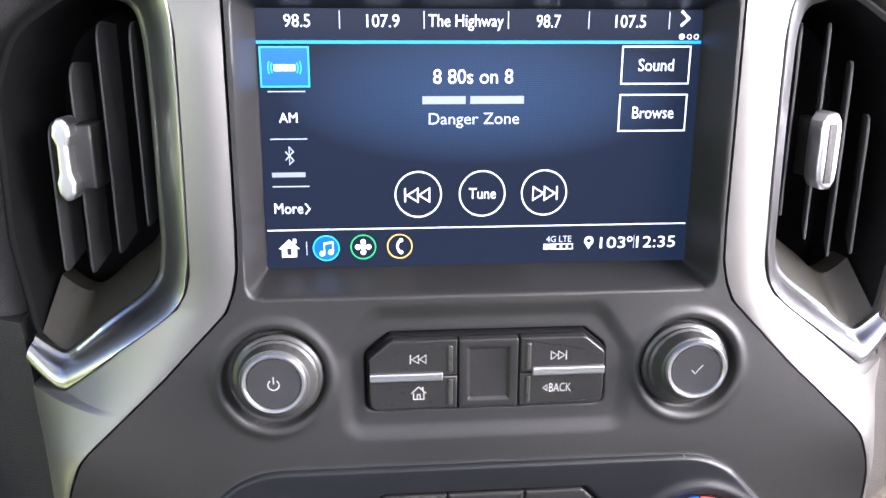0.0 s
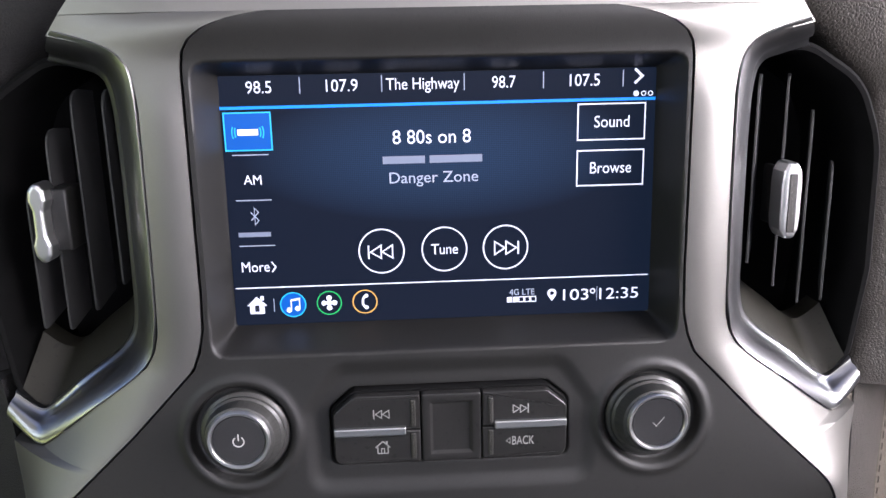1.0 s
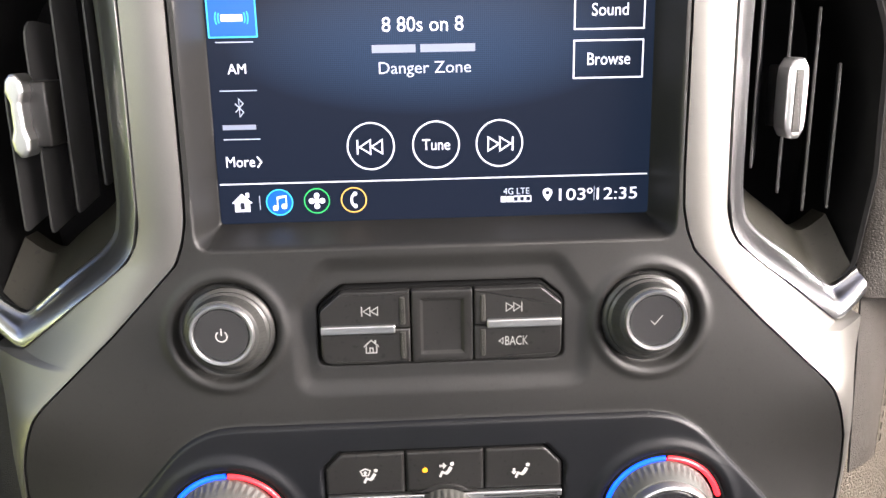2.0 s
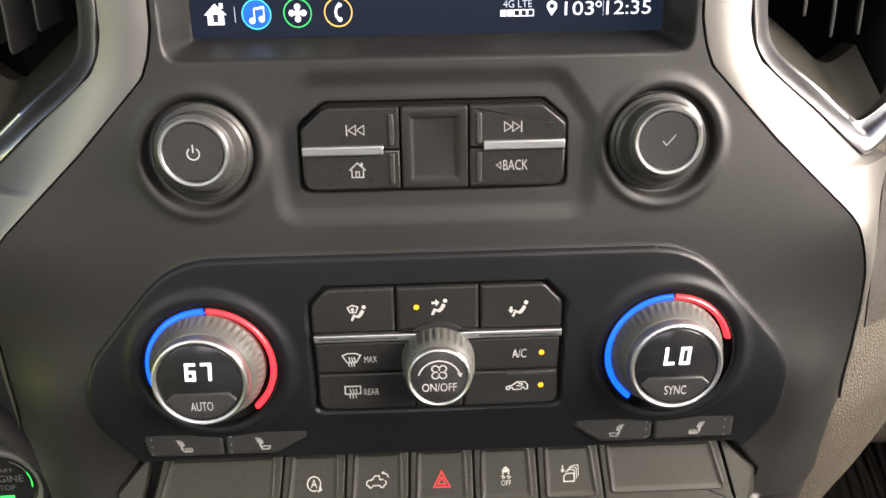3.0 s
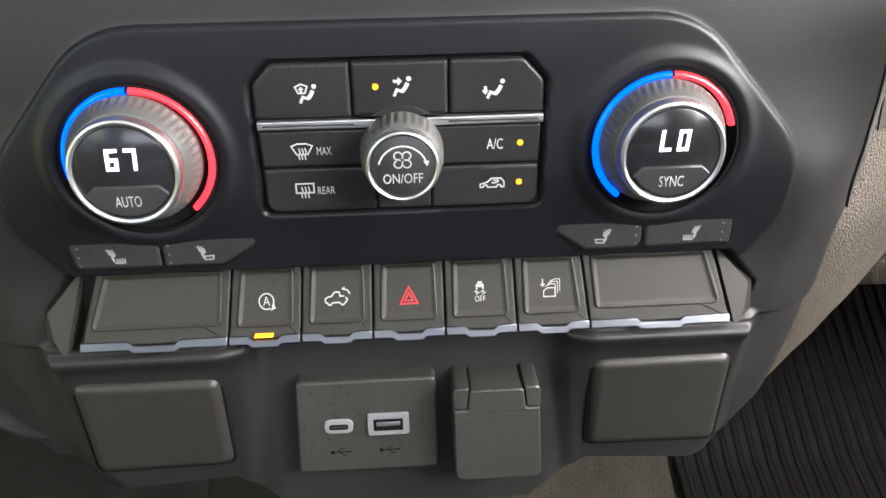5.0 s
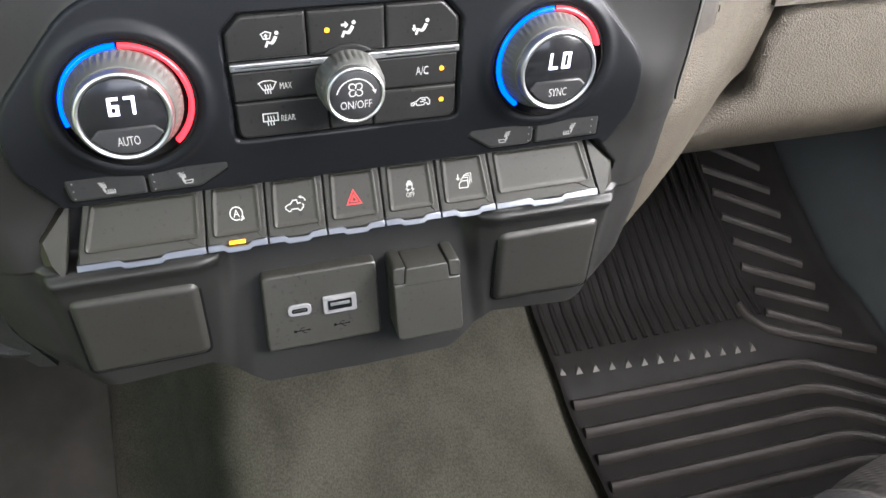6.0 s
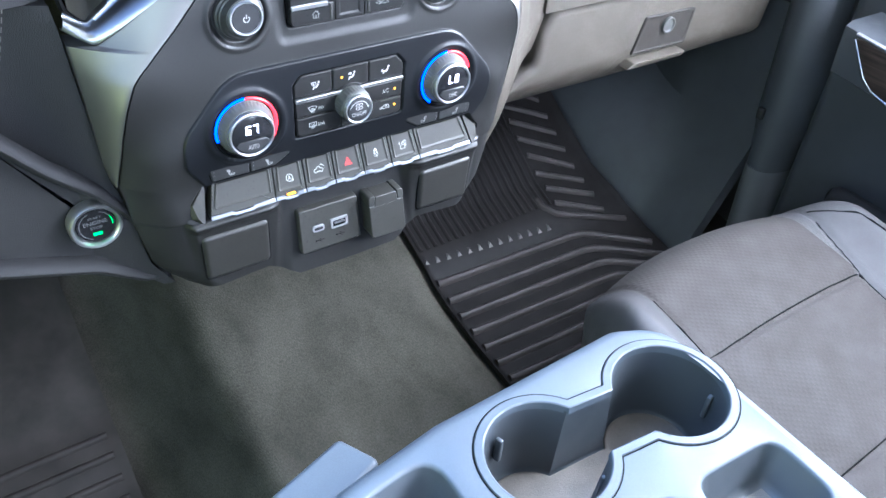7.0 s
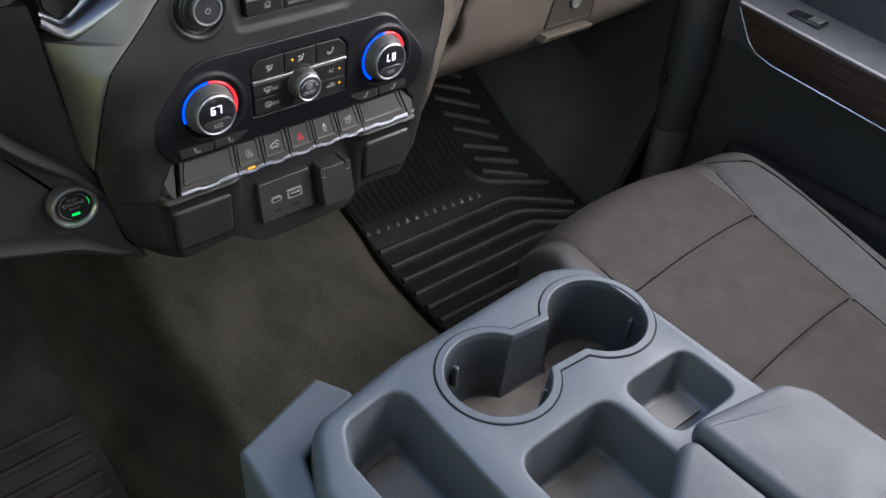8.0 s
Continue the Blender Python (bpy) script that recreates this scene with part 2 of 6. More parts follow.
def offset(pts, d, closed=True):
    """The outline moved outwards by d (inwards if negative)."""
    s = (1 if area2(pts) > 0 else -1) if closed else 1
    out, m = [], len(pts)
    for i in range(m):
        p = Vector(pts[i])
        a = Vector(pts[i - 1]) if closed or i > 0 else p - (Vector(pts[i + 1]) - p)
        c = Vector(pts[(i + 1) % m]) if closed or i < m - 1 else p + (p - Vector(pts[i - 1]))
        t1, t2 = (p - a), (c - p)
        t1 = t1.normalized() if t1.length > 1e-9 else t2.normalized()
        t2 = t2.normalized() if t2.length > 1e-9 else t1
        n1, n2 = Vector((t1.y, -t1.x)), Vector((t2.y, -t2.x))
        n = n1 + n2
        n = n.normalized() if n.length > 1e-6 else n1
        out.append(tuple(p + n * (s * d / max(0.5, n.dot(n1)))))
    return out


def shape(corners, r, d=0.0, n=5):
    """The rounded outline moved outwards by d, its corner radii kept sound; always the same number of points."""
    rs = r if isinstance(r, (list, tuple)) else [r] * len(corners)
    return rounded(offset(ccw(corners), d), [max(k + d, 0.0004) for k in rs], n)


def loft(bm, loops, closed=True, cap_start=False, cap_end=False):
    """Quads between loops of 3D points."""
    rows = [[bm.verts.new(p) for p in loop] for loop in loops]
    n = len(rows[0])
    for a, b in zip(rows, rows[1:]):
        for i in range(n if closed else n - 1):
            j = (i + 1) % n
            bm.faces.new((a[i], a[j], b[j], b[i]))
    if cap_start:
        bm.faces.new(rows[0][::-1])
    if cap_end:
        bm.faces.new(rows[-1])
    return rows


def facing(pts, y):
    return [(x, y, z) for x, z in pts]


def level(pts, z):
    return [(x, y, z) for x, y in pts]


def ccw(pts):
    return pts if area2(pts) > 0 else pts[::-1]


def plate(pts, y, back, bevel=0.0008, seg=3, dish=0.0, rim=0.0, bm=None, r=None):
    """A slab in the dash's face: its front at y, its back at y + back, the front edge rounded. dish sinks a field inside the rim.
    With r, pts are corners to be rounded by r."""
    bm = bm or bmesh.new()
    pts = ccw(pts)
    moved = (lambda d: shape(pts, r, d)) if r is not None else (lambda d: offset(pts, d))
    loops = []
    if dish:
        loops.append(facing(moved(-rim - 1.2 * abs(dish)), y + dish))
        loops.append(facing(moved(-rim - 0.9 * abs(dish)), y + 0.92 * dish))
        loops.append(facing(moved(-rim - 0.2 * abs(dish)), y + 0.08 * dish))
        loops.append(facing(moved(-rim), y))
    else:
        loops.append(facing(moved(-bevel * 1.2), y))  # keeps the face's shading flat up to its rounded edge
    for k in range(seg + 1):
        a = k / seg * math.pi / 2
        loops.append(facing(moved(-bevel * (1 - math.sin(a))), y + bevel * (1 - math.cos(a))))
    loops.append(facing(moved(0.0), y + back))
    loft(bm, loops, cap_start=True, cap_end=True)
    bmesh.ops.recalc_face_normals(bm, faces=bm.faces[:])
    return bm


def slab(pts, top, bottom, bevel=0.004, seg=4, bm=None, under=True, r=None):
    """A level slab with rounded edges; with r, pts are corners to be rounded by r."""
    bm = bm or bmesh.new()
    pts = ccw(pts)
    moved = (lambda d: shape(pts, r, d)) if r is not None else (lambda d: offset(pts, d))
    loops = [level(moved(-bevel * 1.15), top)]
    for k in range(seg + 1):
        a = k / seg * math.pi / 2
        loops.append(level(moved(-bevel * (1 - math.sin(a))), top - bevel * (1 - math.cos(a))))
    if under:
        for k in range(seg + 1):
            a = k / seg * math.pi / 2
            loops.append(level(moved(-bevel * (1 - math.cos(a))), bottom + bevel * (1 - math.sin(a))))
    else:
        loops.append(level(moved(0.0), bottom))
    loft(bm, loops, cap_start=True, cap_end=True)
    bmesh.ops.recalc_face_normals(bm, faces=bm.faces[:])
    return bm


def lathe(profile, cx, cz, n=64, cap_start=True, cap_end=True, knurl=None, bm=None, lean=(0.0, 0.0), y0=0.30):
    """A turned body with its axis along y, leaning by lean per metre of depth from y0. profile: (radius, y). knurl: {index: (teeth, depth)}."""
    bm = bm or bmesh.new()
    loops = []
    for i, (r, y) in enumerate(profile):
        loop = []
        for k in range(n):
            a = 2 * math.pi * k / n
            rr = r
            if knurl and i in knurl:
                rr -= knurl[i][1] * (1 if (k * knurl[i][0] // n * 2 + (2 * k * knurl[i][0] // n)) % 2 else 0)
            loop.append((cx + lean[0] * (y - y0) + rr * math.cos(a), y, cz + lean[1] * (y - y0) + rr * math.sin(a)))
        loops.append(loop)
    loft(bm, loops, cap_start=cap_start, cap_end=cap_end)
    bmesh.ops.recalc_face_normals(bm, faces=bm.faces[:])
    return bm


def box(x0, x1, y0, y1, z0, z1, bevel=0.0, bm=None):
    b2 = bmesh.new()
    bmesh.ops.create_cube(b2, size=1, matrix=Matrix.LocRotScale(((x0 + x1) / 2, (y0 + y1) / 2, (z0 + z1) / 2), None, (x1 - x0, y1 - y0, z1 - z0)))
    if bevel:
        bmesh.ops.bevel(b2, geom=b2.edges[:], offset=bevel, segments=3, profile=0.5, affect="EDGES")
    if bm is None:
        return b2
    me = bpy.data.meshes.new("join")
    b2.to_mesh(me)
    b2.free()
    bm.from_mesh(me)
    bpy.data.meshes.remove(me)
    return bm


def grid(rows):
    """A sheet from rows of 3D points."""
    bm = bmesh.new()
    loft(bm, rows, closed=False)
    return bm


def skirt(bm, way):
    """Turns the free edges of a sheet back along way, so that it has thickness."""
    edges = [e for e in bm.edges if e.is_boundary]
    got = bmesh.ops.extrude_edge_only(bm, edges=edges)
    bmesh.ops.translate(bm, verts=[v for v in got["geom"] if isinstance(v, bmesh.types.BMVert)], vec=way)


class Drawing:
    """Flat legends on a face that looks along -y: strokes, fills and rings, in metres, lifted off the face."""

    def __init__(self, x, z, y, s=1.0):
        self.x, self.z, self.y, self.s, self.bm = x, z, y, s, bmesh.new()

    def at(self, p):
        return (self.x + p[0] * self.s, self.y, self.z + p[1] * self.s)

    def fill(self, *pts):
        pts = ccw(list(pts))
        self.bm.faces.new([self.bm.verts.new(self.at(p)) for p in pts])
        return self

    def line(self, pts, w, closed=False):
        pts = list(pts)
        a, b = offset(pts, w / 2, closed), offset(pts, -w / 2, closed)
        m = len(pts)
        for i in range(m if closed else m - 1):
            j = (i + 1) % m
            self.fill(a[i], a[j], b[j], b[i])
        return self

    def arc(self, cx, cz, r, w, a0=0, a1=360, n=40):
        full = a1 - a0 >= 360
        steps = n if full else n + 1
        pts = [(cx + r * math.cos(radians(a0 + (a1 - a0) * k / n)), cz + r * math.sin(radians(a0 + (a1 - a0) * k / n))) for k in range(steps)]
        return self.line(pts, w, full)

    def disc(self, cx, cz, r, n=28):
        return self.fill(*[(cx + r * math.cos(2 * math.pi * k / n), cz + r * math.sin(2 * math.pi * k / n)) for k in range(n)])

    def rect(self, x0, z0, x1, z1):
        return self.fill((x0, z0), (x1, z0), (x1, z1), (x0, z1))

    def put(self, name, mat, parent, label=""):
        bmesh.ops.recalc_face_normals(self.bm, faces=self.bm.faces[:])
        for f in self.bm.faces:
            if f.normal.y > 0:
                f.normal_flip()
        return part(name, self.bm, mat, parent, label)


def letters(words, x0, x1, z0, z1, y, mat, parent, name="lettering"):
    """Words in the built-in font, fitted into the box x0..x1, z0..z1."""
    cu = bpy.data.curves.new("letters", "FONT")
    cu.body, cu.size, cu.resolution_u = words, 1.0, 3
    ob = bpy.data.objects.new("letters", cu)
    scene.collection.objects.link(ob)
    me = bpy.data.meshes.new_from_object(ob)
    bpy.data.objects.remove(ob)
    bpy.data.curves.remove(cu)
    co = np.empty(len(me.vertices) * 3)
    me.vertices.foreach_get("co", co)
    co = co.reshape(-1, 3)
    lo, hi = co.min(0), co.max(0)
    px = x0 + (co[:, 0] - lo[0]) / max(1e-9, hi[0] - lo[0]) * (x1 - x0)
    pz = z0 + (co[:, 1] - lo[1]) / max(1e-9, hi[1] - lo[1]) * (z1 - z0)
    me.vertices.foreach_set("co", np.stack([px, np.full(len(px), y), pz], 1).ravel())
    me.materials.append(mat)
    me.name = name
    ob = new(name, me)
    ob.parent = parent
    ob.matrix_parent_inverse = parent.matrix_basis.inverted()
    return ob


# ---- forms of the dash ----
HALF = [(0.590, 0.150), (0.600, 0.157), (0.610, 0.166), (0.625, 0.1755), (0.660, 0.182), (0.700, 0.1875), (0.717, 0.1900), (0.735, 0.1868), (0.770, 0.1815), (0.790, 0.1775),
        (0.800, 0.1745), (0.808, 0.1715), (0.813, 0.1692), (0.818, 0.165), (0.848, 0.133), (0.876, 0.1062), (0.884, 0.1030), (0.894, 0.1008), (0.910, 0.1002), (1.000, 0.0995),
        (1.006, 0.0985), (1.0105, 0.0955), (1.0145, 0.090), (1.018, 0.081), (1.0205, 0.066)]


def half_width(z):
    return float(np.interp(z, [a for a, _ in HALF], [b for _, b in HALF]))


def smooth(t):
    t = np.clip(t, 0, 1)
    return t * t * (3 - 2 * t)


def sd_poly(x, z, pts):
    """Signed distance to an outline, negative inside."""
    d = np.full(np.shape(x), 1e9)
    inside = np.zeros(np.shape(x), bool)
    for (ax, az), (bx, bz) in zip(pts, pts[1:] + pts[:1]):
        ex, ez = bx - ax, bz - az
        t = np.clip(((x - ax) * ex + (z - az) * ez) / (ex * ex + ez * ez), 0, 1)
        d = np.minimum(d, np.hypot(x - ax - t * ex, z - az - t * ez))
        if az != bz:
            cross = ((az > z) != (bz > z)) & (x < ex * (z - az) / ez + ax)
            inside ^= cross
    return np.where(inside, -d, d)


CLIMATE = rounded([(-0.1270, 0.7070), (-0.1445, 0.7340), (-0.1445, 0.7600), (-0.1040, 0.8070), (0.1040, 0.8070), (0.1490, 0.7570), (0.1490, 0.7270), (0.1370, 0.7070)], [0.01, 0.022, 0.032, 0.040, 0.040, 0.032, 0.022, 0.01], 12)
RADIO_DENT = rounded([(-0.058, 0.822), (-0.060, 0.856), (-0.047, 0.8745), (0.049, 0.8745), (0.062, 0.856), (0.060, 0.822)], 0.008)
RECESS = rounded([(-0.0985, 0.8815), (0.0990, 0.8815), (0.0980, 1.0020), (-0.0972, 1.0020)], 0.007)
SLOT = rounded([(-0.143, 0.695), (-0.131, 0.711), (0.131, 0.711), (0.145, 0.694), (0.139, 0.679), (-0.137, 0.679)], 0.002)
POD_L = rounded([(-0.1475, 0.6785), (-0.0635, 0.6785), (-0.0725, 0.588), (-0.139, 0.588)], 0.004)
POD_R = [(-x, z) for x, z in POD_L][::-1]


KEY_WELL = rounded([(-0.0516, 0.7366), (0.0516, 0.7364), (0.0526, 0.7852), (0.0444, 0.7944), (-0.0446, 0.7944), (-0.0520, 0.7868)], 0.004)
RADIO_WELL = rounded([(-0.0506, 0.8318), (0.0516, 0.8318), (0.0516, 0.8577), (0.0422, 0.8656), (-0.0408, 0.8656), (-0.0506, 0.8572)], 0.004)


def face_y(x, z):
    """Depth of the black centre stack."""
    x, z = np.asarray(x, float), np.asarray(z, float)
    y = 0.3155 - 0.0072 * smooth((0.890 - z) / 0.10) * smooth((z - 0.702) / 0.05)
    deep = np.clip(-sd_poly(x, z, RECESS) / 0.0060, 0, 1)
    y = y + (0.3385 - y) * (0.75 * deep + 0.25 * smooth(deep))
    y -= 0.004 * smooth((z - 1.001) / 0.018)
    y += 0.0016 * smooth(0.5 - sd_poly(x, z, RADIO_DENT) / 0.008)
    for cx in (-0.0885, 0.0885):
        r = np.hypot(x - cx, z - 0.8475)
        y += 0.0035 * smooth((0.0214 - r) / 0.0016) - 0.0011 * np.exp(-((r - 0.0236) / 0.0022) ** 2)
    y -= 0.0021 * smooth(0.5 - (sd_poly(x, z, CLIMATE) + 0.0006) / 0.0020)
    for cx in (-0.0925, 0.0962):
        r = np.hypot(x - cx, z - 0.7602)
        y += 0.0040 * smooth((0.0282 - r) / 0.0016) - 0.0017 * np.exp(-((r - 0.0312) / 0.0029) ** 2)
    key_well = sd_poly(x, z, KEY_WELL)
    y += 0.0030 * smooth(0.5 - key_well / 0.0012)
    key_well = sd_poly(x, z, RADIO_WELL)
    y += 0.0030 * smooth(0.5 - key_well / 0.0012)
    y += 0.010 * smooth(0.5 - sd_poly(x, z, SLOT) / 0.002)
    low = smooth((0.6795 - z) / 0.003)
    y += 0.004 * low
    for pod in (POD_L, POD_R):
        y -= (0.0030 + 0.0045 * smooth((z - 0.625) / 0.055) + 0.0036 * np.exp(-((z - 0.6735) / 0.0050) ** 2)) * smooth(0.5 - sd_poly(x, z, pod) / 0.009)
    y += 0.17 * (np.minimum(z, 0.679) - 0.632) * low * smooth((0.080 - np.abs(x)) / 0.022)
    wide = np.interp(z, [k for k, _ in HALF], [k for _, k in HALF])
    reach = 0.034 + 0.036 * smooth((z - 0.735) / 0.06)
    side = np.clip((np.abs(x) - (wide - reach)) / reach, 0, 1)
    back = np.interp(z, [0.59, 0.60, 0.65, 0.717], [0.034, 0.030, 0.022, 0.0225]) * smooth((0.818 - z) / 0.10)
    y += back * side ** 2.0
    return y


def trim_y(x):
    return 0.3165 + 3.1 * max(0.0, abs(x) - 0.1) ** 2


# ---- setting: cabin shell, floor, carpet ----
def ground():
    bm = bmesh.new()
    bmesh.ops.create_grid(bm, x_segments=8, y_segments=8, size=400, matrix=Matrix.Translation((0, 0, -0.55)))
    ob = link("ground", bm, material("grass_and_gravel", (0.10, 0.13, 0.05), 0.9, grain=0.3, grain_scale=3, stain=0.4, stain_scale=0.3))
    tagged(ob, "green grass ground outside the vehicle", "ground", kind="structure")


def floor_z(y):
    return float(np.interp(y, [-1.3, 0.30, 0.40, 0.48, 0.52, 0.555, 0.62, 0.75, 0.95, 1.05], [0.225, 0.230, 0.238, 0.252, 0.264, 0.284, 0.309, 0.392, 0.56, 0.70]))


def carpet():
    rows = []
    for j in range(171):
        y = -1.92 + 2.96 * j / 170
        row = []
        for i in range(121):
            x = -0.86 + 1.72 * i / 120
            hump = 0.030 * float(smooth((0.285 - x) / 0.09)) - 0.172 * float(smooth((-0.075 - x) / 0.12))
            row.append((x, y, floor_z(y) - 0.010 + hump + 0.0015 * noise.noise((x * 40, y * 40, 0))))
        rows.append(row)
    bm = grid(rows)
    skirt(bm, (0, 0, -0.05))
    ob = link("floor", bm, CARPET)
    tagged(ob, "worn dark charcoal carpet over the cabin floor tunnel", "carpet", kind="structure")


def cabin():
    def wall(name, bm, label):
        tagged(link(name, bm, CABIN if name == "ceiling" else WALL), label, "wall" if name.startswith("wall") else "ceiling", kind="structure")

    bm = box(-0.92, 0.92, -2.00, 0.15, 1.46, 1.50)
    wall("ceiling", bm, "plain pale headliner over the cabin")
    bm = box(-0.92, 0.92, -2.00, -1.94, 0.18, 1.02)
    box(-0.92, 0.92, -2.00, -1.94, 1.40, 1.46, bm=bm)
    wall("wall_rear", bm, "plain rear cabin wall below the back window")
    for s, name in ((-1, "wall_driver"), (1, "wall_passenger")):
        a, b = sorted((s * 0.86, s * 0.92))
        if s > 0:
            bm = box(a, b, -1.94, 1.10, 0.18, 0.95)
        else:  # the driver door stands open
            bm = box(a, b, -1.94, -0.82, 0.18, 0.95)
            box(a, b, 0.50, 1.10, 0.18, 0.95, bm=bm)
            box(a, b, -0.82, 0.50, 0.18, 0.30, bm=bm)
        box(a, b, -1.94, -1.76, 0.95, 1.46, bm=bm)
        box(a, b, -0.98, -0.82, 0.95, 1.46, bm=bm)
        box(a, b, 0.44, 0.50, 0.95, 1.46, bm=bm)
        wall(name, bm, "plain dark door and pillar wall" if s > 0 else "plain dark pillar wall round the open door")
    bm = box(-0.86, 0.86, 1.04, 1.10, 0.18, 1.05)
    wall("wall_front", bm, "plain firewall under the windscreen")


# ---- centre stack ----
def centre_stack():
    t = thing("centre_stack", "matte black plastic centre stack fascia of a dashboard", "fascia", (0, 0.33, 0.59))
    zs = [0.591 + (1.0205 - 0.591) * j / 520 for j in range(521)]
    n = 400
    u = np.linspace(-1, 1, n + 1)
    xs, zz = [], []
    for z in zs:
        x = u * half_width(z)
        edge = np.interp(np.abs(x), [0, 0.052, 0.072, 0.080, 0.150], [0.5868, 0.5878, 0.601, 0.6050, 0.600])
        xs.append(x)
        zz.append(np.where(z < 0.66, 0.66 - (0.66 - z) * (0.66 - edge) / (0.66 - 0.591), z))
    xs, zz = np.array(xs), np.array(zz)
    # vertices beside the climate panel's outline are drawn onto it, so that the two plastics meet in a clean line
    e = 0.0002
    d = sd_poly(xs, zz, CLIMATE)
    gx, gz = (sd_poly(xs + e, zz, CLIMATE) - d) / e, (sd_poly(xs, zz + e, CLIMATE) - d) / e
    near = (np.abs(d) < 0.00052) & (np.abs(zz - 0.66) > 0.03)
    xs, zz = np.where(near, xs - d * gx, xs), np.where(near, zz - d * gz, zz)
    ys = face_y(xs, zz)
    mid = lambda a: (a[:-1, :-1] + a[1:, :-1] + a[:-1, 1:] + a[1:, 1:]) / 4
    inside = sd_poly(mid(xs), mid(zz), CLIMATE) < 0

    def sheet_of(keep):
        me = bpy.data.meshes.new("sheet")
        j, i = np.nonzero(keep)
        quads = np.stack([j * (n + 1) + i, j * (n + 1) + i + 1, (j + 1) * (n + 1) + i + 1, (j + 1) * (n + 1) + i], 1)
        used, quads = np.unique(quads, return_inverse=True)
        verts = np.stack([xs.ravel(), ys.ravel(), zz.ravel()], 1)[used]
        me.from_pydata(verts.tolist(), [], quads.reshape(-1, 4).tolist())
        out = bmesh.new()
        out.from_mesh(me)
        bpy.data.meshes.remove(me)
        return out

    bm, inner = sheet_of(~inside), sheet_of(inside)
    skirt(bm, (0, 0.0015, 0))
    skirt(bm, (0, 0.035, 0))
    skirt(inner, (0, 0.006, 0))
    for sheet_bm, name, mat, label in ((bm, "fascia", BLACK, ""), (inner, "climate_bezel", PANEL, "darker black climate panel")):
        bmesh.ops.recalc_face_normals(sheet_bm, faces=sheet_bm.faces[:])
        part(name, sheet_bm, mat, t, label, sharp=60)
    # body behind the fascia
    part("underside", box(-0.140, 0.140, 0.352, 0.60, 0.612, 0.70, 0.004), DARK, t)
    return t


def silver_trim():
    t = thing("silver_trim", "satin silver painted trim framing the centre stack and vents", "trim", (0, 0.34, 0.72))
    OUT = [(0.717, 0.1930), (0.730, 0.1955), (0.790, 0.1985), (0.828, 0.2015), (0.8325, 0.2015), (0.8338, 0.1838), (0.840, 0.1755), (0.8555, 0.1552), (0.877, 0.1268), (0.884, 0.1226),
           (0.892, 0.1204), (0.930, 0.1192), (0.985, 0.1183), (0.996, 0.1195), (1.003, 0.1225), (1.0085, 0.1305), (1.013, 0.1530), (1.0205, 0.1470)]
    zo, xo = [a for a, _ in OUT], [b for _, b in OUT]
    zs = sorted(set([round(0.717 + (1.0205 - 0.717) * j / 150, 5) for j in range(151)] + [0.8325, 0.8338, 1.0085, 1.013]))
    for s in (1, -1):
        rows = []
        for z in zs:
            a = half_width(z) + 0.0013
            b = max(a + 0.002, float(np.interp(z, zo, xo)))
            near, far = float(face_y(a - 0.0015, z)) + 0.0004, trim_y(b)
            row = []
            for i in range(25):
                f = i / 24
                x = a + (b - a) * f
                row.append((s * x, near + (far - near) * f ** 1.35 - 0.0012 * math.sin(math.pi * f) * float(smooth((1.0 - z) / 0.02)), z))
            rows.append(row if s > 0 else row[::-1])
        bm = grid(rows)
        skirt(bm, (0, 0.0012, 0))
        skirt(bm, (0, 0.02, 0))
        bmesh.ops.recalc_face_normals(bm, faces=bm.faces[:])
        part("side_trim", bm, SILVER, t, sharp=50)
    rows = []
    for j in range(15):
        z = 1.0207 + 0.034 * j / 14
        w = 0.147 - 0.9 * (z - 1.0207)
        rows.append([(w * k / 40, trim_y(w * k / 40) + 3.0 * (z - 1.0207) ** 2, z) for k in range(-40, 41)])
    bm = grid(rows)
    skirt(bm, (0, 0.02, 0))
    bmesh.ops.recalc_face_normals(bm, faces=bm.faces[:])
    part("top_trim", bm, SILVER, t, sharp=50)


def path_between(keys, n=8):
    """A smooth open path through keys."""
    out = []
    for i in range(len(keys) - 1):
        p0, p1, p2, p3 = (Vector(keys[max(0, min(len(keys) - 1, i + k))]) for k in (-1, 0, 1, 2))
        for k in range(n):
            f = k / n
            out.append(tuple(0.5 * ((2 * p1) + (p2 - p0) * f + (2 * p0 - 5 * p1 + 4 * p2 - p3) * f * f + (3 * p1 - p0 - 3 * p2 + p3) * f ** 3)))
    return out + [tuple(keys[-1])]


RING_OUT = [(0.150, 1.0150), (0.1325, 1.0100), (0.1235, 1.0045), (0.1196, 0.9950), (0.1190, 0.9700), (0.1200, 0.9150), (0.1214, 0.8930), (0.1278, 0.8770),
            (0.1560, 0.8552), (0.1760, 0.8398), (0.1845, 0.8348), (0.1925, 0.8378), (0.2025, 0.8445)]
RING_IN = [(0.163, 1.0035), (0.151, 1.0005), (0.1425, 0.9970), (0.1390, 0.9880), (0.1380, 0.9650), (0.1385, 0.9180), (0.1395, 0.8920), (0.1450, 0.8785),
           (0.1640, 0.8638), (0.1805, 0.8512), (0.1858, 0.8480), (0.1905, 0.8500), (0.1985, 0.8560)]


